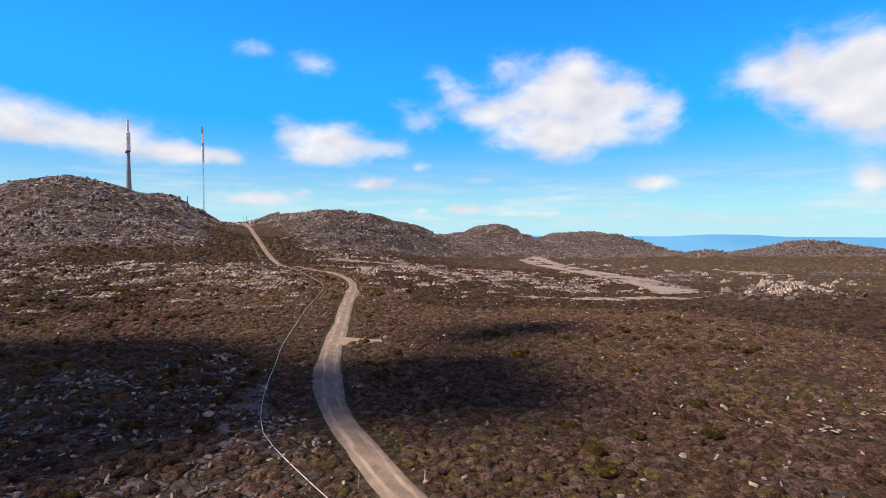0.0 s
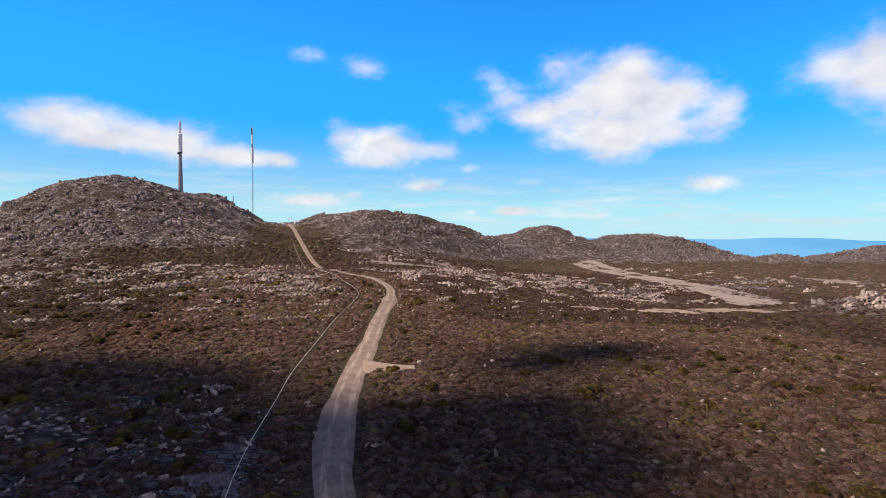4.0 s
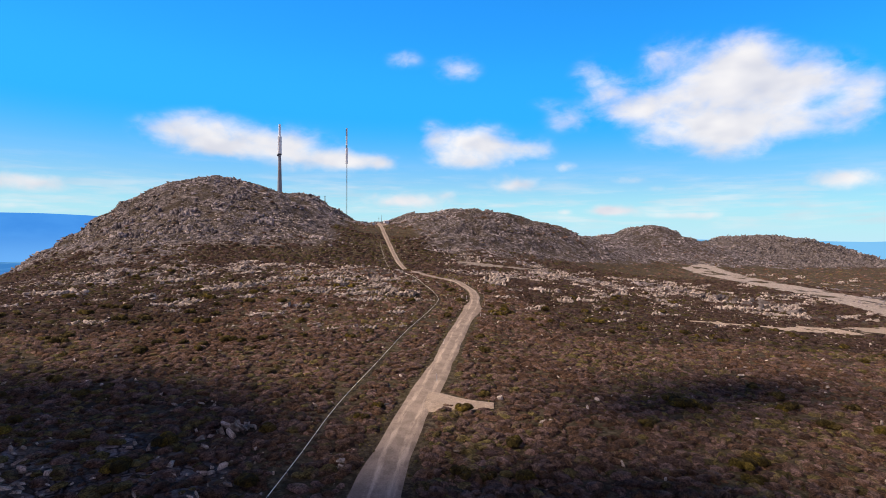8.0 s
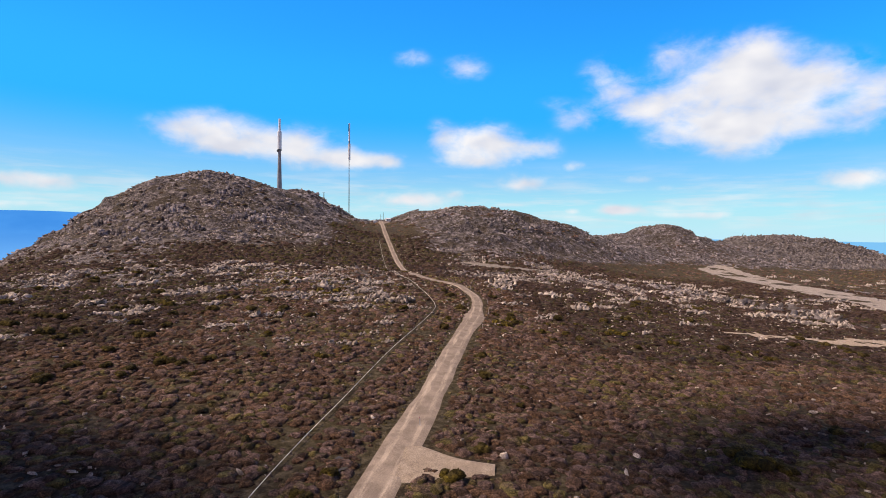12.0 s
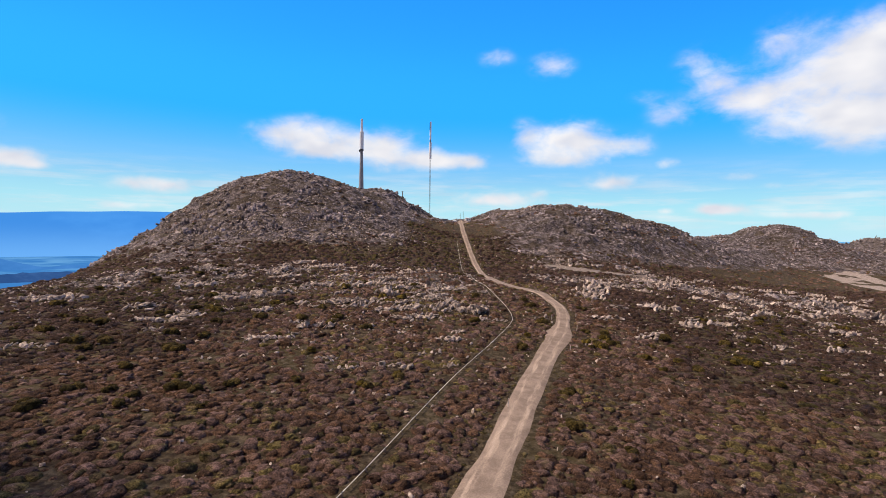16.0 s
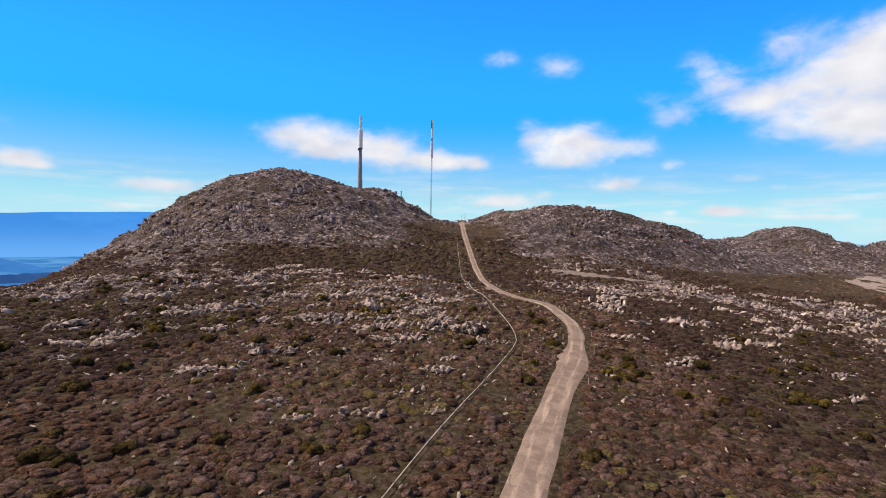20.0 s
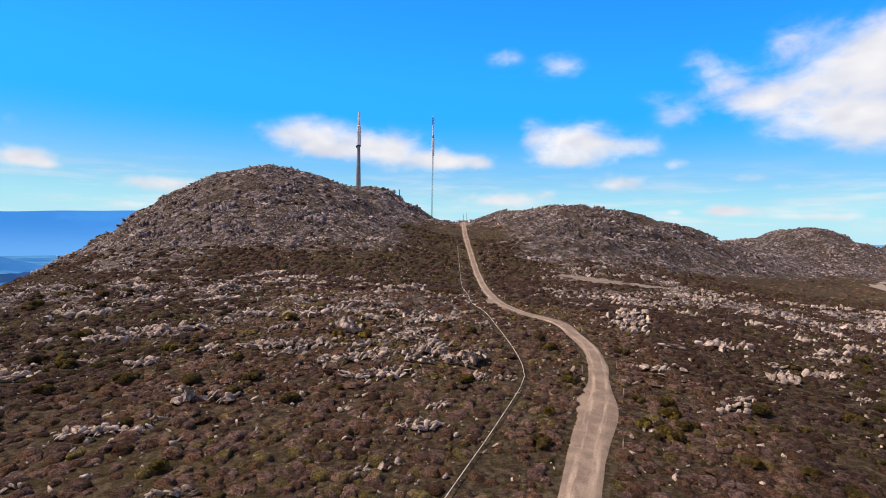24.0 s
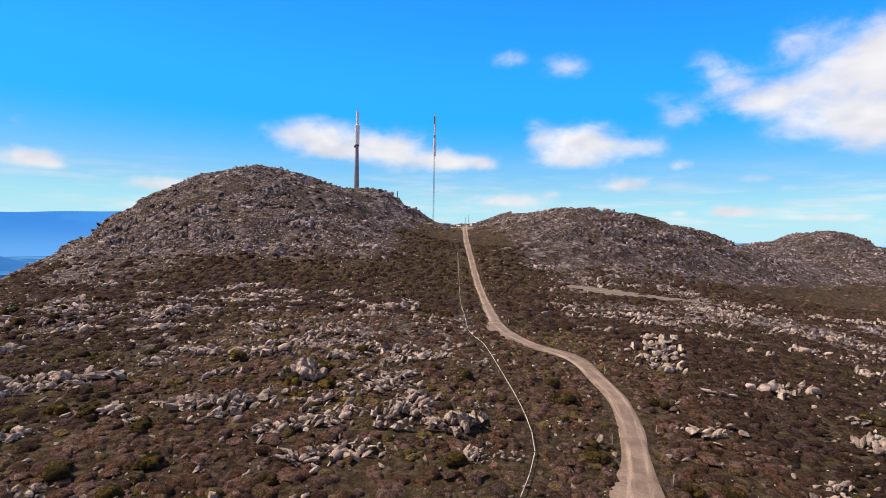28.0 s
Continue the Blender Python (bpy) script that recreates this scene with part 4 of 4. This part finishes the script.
def make_loose_rocks():
    x, y = seek(170000, (-150, 150, 22, 340), lambda x, y: (0.038 + 0.11 * smooth(y, 115, 160) * (1 - 0.35 * smooth(x, 24, 44)) * (1 - 0.95 * smooth(y, 200, 240)) + 0.30 * np.clip(stony(x, y), 0, 0.8) ** 1.1) * (off_track(x, y) > 0.2), 5)
    size = 0.11 + 0.32 * rng_main.random(len(x)) ** 3.0 + 0.42 * stony(x, y) * rng_main.random(len(x)) ** 2.0
    take(x[size > 0.3], y[size > 0.3], size[size > 0.3])
    data = scatter_mesh("loose_rocks", ROCKS, x, y, ground_height(x, y) + 0.08 + size * 0.28, size, np.ones(len(x)), MAT["rock"], 2)
    tagged(new("loose_rocks", data), "scattered pale grey dolerite stones among heath", "rocks", kind="stuff")
    x, y = seek(100000, (-330, 420, 255, 640), lambda x, y: 0.75 * smooth(stony(x, y), 0.2, 0.7) * (off_track(x, y) > 1.0) * (0.10 + 0.90 * smooth(rough_field(x + 0.4 * y, y * 0.6, 22, 29, 4), 0.44, 0.55)), 6)
    size = 0.4 + 1.8 * rng_main.random(len(x)) ** 3.0
    data = scatter_mesh("hill_rocks", ROCKS, x, y, ground_height(x, y) - size * 0.10, size, np.full(len(x), 0.6), MAT["hill_rock"], 3, 0.3)
    tagged(new("hill_rocks", data), "weathered grey dolerite blocks covering the hills", "rocks", kind="stuff")
    x, y = seek(120000, (150, 1000, 90, 860), lambda x, y: ((x > 420) | (y < 255)) * 0.6 * smooth(stony(x, y), 0.2, 0.8), 8)
    size = 0.8 + 2.6 * rng_main.random(len(x)) ** 2.6
    data = scatter_mesh("far_rocks", ROCKS[1::2], x, y, ground_height(x, y) - size * 0.12, size, np.full(len(x), 0.9), MAT["scree"], 4, 0.45)
    tagged(new("far_rocks", data), "grey rocks on the far hills", "rocks", kind="stuff")
    # rock ribs on the hills
    rng = np.random.default_rng(91)
    cx, cy = seek(9000, (-260, 430, 262, 640), lambda x, y: 0.31 * smooth(stony(x, y), 0.15, 0.5) * (off_track(x, y) > 4), 92)
    n = rng.integers(8, 28, len(cx))
    big = np.repeat(0.7 + 1.7 * rng.random(len(cx)) ** 2.2, n)
    along, over = rng.normal(size=n.sum()) * big * 2.6, rng.normal(size=n.sum()) * big * 1.0
    x, y = np.repeat(cx, n) + along * 0.85 - over * 0.5, np.repeat(cy, n) + along * 0.5 + over * 0.85
    size = big * rng.uniform(0.3, 1.0, n.sum())
    keep = (off_track(x, y) > 1.5) & ~cleared(x, y)
    x, y, size = x[keep], y[keep], size[keep]
    data = scatter_mesh("hill_ribs", ROCKS, x, y, ground_height(x, y) - size * 0.10, size, np.full(len(x), 0.85), MAT["rib"], 93, 0.3, 0.55)
    tagged(new("hill_ribs", data), "pale ribs of broken dolerite on the hillsides", "rocks", kind="stuff")
    # broken cliffs of upright columns
    rng = np.random.default_rng(63)
    xs, ys, ss = [], [], []
    for cx, cy, length, turn in ((-115, 299, 16, 0.3), (-90, 302, 18, 0.2), (-64, 320, 17, 0.35), (-100, 318, 12, 0.2), (-128, 312, 14, 0.4), (-78, 340, 12, 0.3),
                                 (46, 398, 10, 0.0), (78, 392, 14, -0.2), (110, 402, 12, -0.1), (190, 436, 16, 0.6), (30, 415, 9, 0.1)):
        n = int(length * 3.2)
        u, v = rng.uniform(-0.5, 0.5, n) * length, rng.normal(size=n) * 1.3
        xs.append(cx + u * math.cos(turn) - v * math.sin(turn))
        ys.append(cy + u * math.sin(turn) + v * math.cos(turn))
        ss.append(rng.uniform(0.6, 1.3, n))
    x, y, size = np.concatenate(xs), np.concatenate(ys), np.concatenate(ss)
    data = scatter_mesh("cliff_columns", ROCKS[1::2], x, y, ground_height(x, y) + size * 0.4, size, rng.uniform(1.0, 2.6, len(x)), MAT["hill_rock"], 64, 0.3)
    tagged(new("cliff_columns", data), "upright dark dolerite columns of broken cliffs", "rocks", kind="stuff")
    # clustered outcrops higher on the slopes
    rng = np.random.default_rng(55)
    xs, ys, ss = [], [], []
    for x0, x1, y0, y1, count, grow in ((-100, 4, 150, 215, 80, 0.92), (-100, -10, 215, 262, 30, 1.0), (-60, 6, 132, 175, 24, 0.65), (-22, 14, 165, 200, 34, 0.7), (30, 110, 150, 200, 12, 0.65), (34, 170, 185, 330, 120, 1.35), (-60, 2, 225, 262, 12, 1), (34, 90, 165, 200, 8, 1),
                                        (215, 275, 145, 180, 34, 2.0), (150, 250, 195, 330, 60, 1.4), (300, 430, 180, 420, 40, 1.8)):
        for k in range(count):
            cx, cy, big, n = rng.uniform(x0, x1), rng.uniform(y0, y1), grow * rng.uniform(0.34, 0.85), rng.integers(12, 44)
            along, over = rng.normal(size=n) * big * 2.9, rng.normal(size=n) * big * 1.15
            xs.append(cx + along * 0.9 - over * 0.43)
            ys.append(cy + along * 0.43 + over * 0.9)
            ss.append(big * (0.35 + 0.95 * rng.random(n) ** 1.8))
    x, y, size = np.concatenate(xs), np.concatenate(ys), np.concatenate(ss)
    keep = (off_track(x, y) > 1.2) & ~cleared(x, y) & (off_line(x, y, PIPE) > 1.0)
    x, y, size = x[keep], y[keep], size[keep]
    take(x, y, size)
    data = scatter_mesh("outcrop_rocks", [rock_shape(300 + 2 * k, 1) for k in range(12)] + [rock_shape(301 + 2 * k, 2) for k in range(4)], x, y, ground_height(x, y) + 0.15 + size * 0.35, size, 0.7 + 0.6 * rng.random(len(x)), MAT["rock"], 14, 0.45, 0.45)
    tagged(new("outcrop_rocks", data), "clusters of pale weathered dolerite blocks on the slope", "rocks", kind="stuff")


make_loose_rocks()

# Outcrops: centre, spread, number of boulders, size, and how upright they stand.
OUTCROPS = (
    (8.2, 172.4, 3.4, 36, 0.70, 1.25), (1.8, 173.0, 4.4, 40, 0.66, 1.0), (-11.4, 181.5, 3.4, 26, 0.82, 1.1), (-16.2, 172.0, 3.8, 28, 0.62, 0.9), (-2.0, 181.0, 5.6, 34, 0.62, 0.7),
    (-53.5, 160.0, 3.0, 9, 1.0, 0.4), (-45.5, 170.5, 2.8, 9, 0.95, 0.45), (-32.3, 175.7, 3.0, 10, 0.95, 0.45), (-15.2, 85.2, 2.0, 16, 0.62, 0.7),
    (-7.7, 47.5, 2.2, 12, 0.45, 0.9), (59.0, 188.0, 1.8, 6, 0.8, 0.5), (43.5, 190.0, 2.6, 8, 0.65, 0.4), (-25.0, 200.5, 3.2, 14, 0.85, 0.8), (-5.8, 231.6, 3.4, 12, 0.95, 1.0),
    (-29.0, 73.0, 4.5, 16, 0.5, 0.5), (-21.0, 68.5, 3.5, 12, 0.45, 0.5), (42.0, 37.9, 3.0, 9, 0.4, 0.4), (49.0, 33.0, 3.0, 8, 0.4, 0.4), (-4.6, 77.3, 1.0, 4, 0.45, 0.6),
    (0.9, 64.0, 0.9, 4, 0.42, 0.6), (22.8, 171.4, 0.1, 1, 0.62, 1.5), (-9.6, 55.3, 3.0, 12, 0.4, 0.6), (-6.0, 163.0, 2.6, 8, 0.5, 0.4),
)


def make_boulders():
    shapes = []
    for k in range(8):
        v, f = rock_shape(100 + k, 2)
        shapes.append(mesh_of("boulder", v, f, MAT["rock"]))
    rng = np.random.default_rng(12)
    for cx, cy, spread, count, size, upright in OUTCROPS:
        grain_turn, grain_lean = rng.uniform(-40, 40), rng.uniform(10, 30) * (1 if upright > 0.6 else 0.4)
        for k in range(count):
            off = np.clip(rng.normal(size=2), -1.8, 1.8)
            x, y = cx + off[0] * spread * 0.42, cy + off[1] * spread * 0.34
            if off_track(np.array([x]), np.array([y]))[0] < 0.3:
                continue
            s = size * (0.75 + 0.7 * rng.random())
            pile = max(0.0, 1 - abs(off[0]) * 0.7 - abs(off[1]) * 0.5) * size * 0.9
            take(np.array([x]), np.array([y]), np.array([s]))
            ob = new("boulder", shapes[rng.integers(0, 8)])
            if upright > 0.85:      # slabs on edge, leaning one way
                scale3 = (s * 0.62, s * 0.8, s * (1.2 + 0.5 * rng.random()) * upright)
                turn3 = (rng.normal() * 9, grain_lean + rng.normal() * 13, grain_turn + rng.normal() * 22)
            else:
                scale3 = (s, s * 0.85, s * max(0.6, upright) * (0.8 + 0.5 * rng.random()))
                turn3 = (rng.normal() * 12, grain_lean + rng.normal() * 12, grain_turn + rng.normal() * 30)
            ob.matrix_basis = pose(x, y, base_of(x, y) + 0.1 + scale3[2] * 0.35 + pile, *turn3) @ Matrix.Diagonal((*scale3, 1))
            word = "flat-lying" if upright < 0.5 else "blocky angular" if upright < 0.9 else "upright jagged"
            tagged(ob, word + " pale grey dolerite boulder in heath", "boulder", "boulders of the outcrops")


make_boulders()


# ---- heath ----
def cushion(seed, leaves, rings=((5, 0.72, 0.70), (6, 1.0, -0.12))):
    """A low rounded shrub: a lumpy dome with a fringe of leaf tufts."""
    rng = np.random.default_rng(seed)
    v, f = [(rng.uniform(-0.15, 0.15), rng.uniform(-0.15, 0.15), rng.uniform(0.85, 1.0))], []
    last = [0]
    lobes, phase = rng.integers(2, 5), rng.uniform(0, 6.3)
    for count, r, z in rings:
        row, turn = [], rng.uniform(0, 1)
        for k in range(count):
            a = 2 * np.pi * (k + turn + rng.uniform(-0.15, 0.15)) / count
            q = r * (1 + 0.14 * np.sin(lobes * a + phase)) * rng.uniform(0.86, 1.12)
            row.append(len(v))
            v.append((q * np.cos(a), q * np.sin(a), z * rng.uniform(0.88, 1.12)))
        if len(last) == 1:
            f += [(0, row[k], row[(k + 1) % count]) for k in range(count)]
        else:       # zip two rings together by their turn
            i = j = 0
            m = len(last)
            while i < m or j < count:
                if j >= count or (i < m and (i + 0.5) / m < (j + 0.5) / count):
                    f.append((last[i % m], row[j % count], last[(i + 1) % m]))
                    i += 1
                else:
                    f.append((last[i % m], row[j % count], row[(j + 1) % count]))
                    j += 1
        last = row
    for k in range(leaves):
        a, up = rng.uniform(0, 2 * np.pi), rng.uniform(0.1, 0.9)
        rad = np.sqrt(1 - up * up) * rng.uniform(0.85, 1.02)
        c = np.array([rad * np.cos(a), rad * np.sin(a), up * 0.9])
        o = c / np.linalg.norm(c)
        t = np.cross(o, rng.normal(size=3))
        t /= np.linalg.norm(t)
        n0 = len(v)
        wide = rng.uniform(0.10, 0.2)
        v += [tuple(c - t * wide - o * 0.08), tuple(c + t * wide - o * 0.08), tuple(c + o * rng.uniform(0.08, 0.24) + t * rng.uniform(-0.15, 0.15))]
        f.append((n0, n0 + 1, n0 + 2))
    return np.array(v), np.array(f)


FINE = ((5, 0.5, 0.86), (7, 0.9, 0.45), (7, 1.0, -0.15))


def rounded(data):
    data.polygons.foreach_set("use_smooth", np.ones(len(data.polygons), bool))
    return data


def make_heath():
    near = [cushion(k, 5, FINE) for k in range(14)]
    low = [cushion(k + 50, 1) for k in range(8)]

    def grows(x, y):
        s = stony(x, y)
        thick = 0.45 + 0.55 * smooth(rough_field(x, y, 6, 61), 0.30, 0.5)
        for cx, cy, spread, *rest in OUTCROPS:
            thick = thick * (1 - 0.93 * np.exp(-(((x - cx) / (0.62 * spread)) ** 2 + ((y - cy) / (0.55 * spread)) ** 2) ** 2))
        return thick * (1 - 0.7 * s) * (1 - 0.92 * smooth(s, 0.35, 0.5) * smooth(y, 240, 290)) * (off_track(x, y) > 0.1) * (~cleared(x, y))

    def view(x, y):
        return (np.abs(x) < 62 + 0.95 * y) & (x > -130 - 0.1 * y)

    def plant(name, count, area, weight, seed, shapes, small, spread, low_, mat, label):
        x, y = seek(count, area, weight, seed)
        size = small + spread * rng_main.random(len(x)) ** 2.0
        keep = untaken(x, y) & ((off_track(x, y) > 0.75 * size) | (mat == "verge")) & (off_line(x, y, PIPE) > 0.35 + 0.75 * size)
        x, y, size = x[keep], y[keep], size[keep]
        data = scatter_mesh(name, shapes, x, y, ground_height(x, y) - 0.06, size, low_ + 0.28 * rng_main.random(len(x)), MAT[mat], seed, 0.14)
        tagged(new(name, rounded(data)), label, "heath", kind="stuff")

    def close(x, y):
        return (np.abs(x - 2) < 48) & (y < 132)

    plant("heath", 30000, (-46, 50, 24, 132), lambda x, y: grows(x, y) * view(x, y), 21, near, 0.30, 0.60, 0.40, "heath", "dense low brown and mauve heath cushions")
    def dark_share(x, y):
        """Share of the heath set in the darker tone, rising towards both flanks."""
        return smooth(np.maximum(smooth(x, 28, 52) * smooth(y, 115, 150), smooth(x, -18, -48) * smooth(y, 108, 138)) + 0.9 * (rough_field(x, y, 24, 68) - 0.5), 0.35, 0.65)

    plant("flat_heath", 72000, (-135, 130, 24, 215), lambda x, y: grows(x, y) * view(x, y) * ~close(x, y) * (1 - dark_share(x, y)), 27, low, 0.38, 0.7, 0.42, "heath", "low brown and mauve heath on the flats")
    plant("dark_heath", 72000, (-135, 130, 24, 215), lambda x, y: grows(x, y) * view(x, y) * ~close(x, y) * dark_share(x, y), 29, low, 0.38, 0.7, 0.42, "heath_dark", "low darker brown heath on the flanks")
    plant("east_heath", 16000, (130, 330, 10, 215), grows, 25, low, 0.6, 0.9, 0.45, "heath_dark", "dark brown heath on the eastern flats")
    plant("back_heath", 4500, (-110, 110, -50, 24), grows, 26, low, 0.5, 0.9, 0.45, "heath", "brown heath behind the start of the flight")
    plant("slope_heath", 52000, (-170, 300, 215, 360), lambda x, y: grows(x, y) * (1 - 0.4 * smooth(y, 250, 340)), 22, low, 0.5, 1.0, 0.45, "heath_dark", "brown heath covering the slopes")
    plant("hill_heath", 12000, (-230, 420, 260, 640), lambda x, y: (stony(x, y) > 0.3) * (off_track(x, y) > 0.5) * ~cleared(x, y) * smooth(rough_field(x + 0.4 * y, y * 0.6, 22, 29, 4), 0.47, 0.40), 28, low, 0.6, 0.9, 0.35, "heath",
          "dark olive scrub between the rocks of the hills")
    plant("far_heath", 26000, (-230, 900, 100, 640), lambda x, y: grows(x, y) * (stony(x, y) < 0.35) * ((y > 360) | (x > 300)) * ~((x < 330) & (y < 215)),
          23, low, 0.7, 1.1, 0.35, "heath", "brown heath on the far slopes")
    plant("verge_grass", 16000, (-16, 34, 24, 230), lambda x, y: (off_track(x, y) > -0.35) * (off_track(x, y) < 1.3) * smooth(rough_field(x, y, 9, 83), 0.45, 0.6), 24, low, 0.12, 0.2, 0.6, "verge",
          "yellow-green grass tufts on the road verge")


make_heath()


def shrub_crown(seed):
    rng = np.random.default_rng(seed)
    v, f = [], []
    for k in range(7):
        c = np.array([rng.normal() * 0.34, rng.normal() * 0.34, 0.2 + 0.25 * rng.random()])
        s = rng.uniform(0.38, 0.6)
        w, g = cushion(seed * 9 + k, 14, FINE)
        f.append(g + sum(len(a) for a in v))
        v.append(w * s + c)
    return np.concatenate(v), np.concatenate(f)


def make_shrubs():
    crowns = [rounded(mesh_of("crown", *shrub_crown(k + 5), MAT["green"])) for k in range(5)]
    stem = tube(0.09, 0.05, -0.3, 0.55, 6)
    stem_mesh = bpy.data.meshes.new("stem")
    stem.to_mesh(stem_mesh)
    stem.free()
    stem_mesh.materials.append(MAT["twig"])
    rng = np.random.default_rng(31)
    x, y = seek(1400, (-75, 110, 30, 230), lambda x, y: (rough_field(x, y, 18, 15) > 0.5) * 0.55 * (np.abs(x) < 25 + 0.9 * y) * (off_track(x, y) > 1.5) * (off_line(x, y, PIPE) > 2.2), 41)
    for n, (px, py) in enumerate(zip(x[:300], y[:300])):
        s = 0.7 + 0.75 * rng.random()
        t = thing("shrub", (px, py, base_of(px, py)), "rounded olive-green shrub standing out of the brown heath", "shrub", "green shrubs on the heath", rng.uniform(0, 360))
        part("crown", crowns[n % 5], None, t).scale = (s, s, s * 0.85)
        part("stem", stem_mesh, None, t)


make_shrubs()


# ---- the cloud that shades the near ground ----
def make_shade_cloud():
    high = 1250.0
    for cx, cy, parts_, seed in ((-44, 90, ((0, -2, 35, 17), (25, -4, 16, 15), (-32, 0, 36, 18), (-44, -2, 26, 18), (-2, -20, 28, 15), (30, -18, 16, 12), (12, -36, 24, 12), (-14, -38, 30, 12)), 2),
                                 (11, 67, ((0, 0, 19, 12), (-11, -5, 13, 10), (12, 3, 15, 10), (4, -13, 20, 9)), 5), (46, 97, ((0, 0, 15, 8), (12, 4, 14, 6), (-12, -7, 12, 6)), 8)):
        rng = np.random.default_rng(seed)
        v, f = BALL2
        vs, fs = [], []
        for k, (dx, dy, rx, ry) in enumerate(parts_):
            w = v * (1 + 0.18 * rng.normal(size=(len(v), 1))) * np.array([rx, ry, 9.0]) + np.array([dx, dy, 0])
            fs.append(f + sum(len(a) for a in vs))
            vs.append(w)
        ob = new("cloud", mesh_of("cloud", np.concatenate(vs), np.concatenate(fs), MAT["cloud"]))
        ob.location = (cx + high * SUN.x / SUN.z, cy + high * SUN.y / SUN.z, high)
        tagged(ob, "small grey-white cumulus cloud drifting above the heath", "cloud", "low clouds", "structure")


make_shade_cloud()
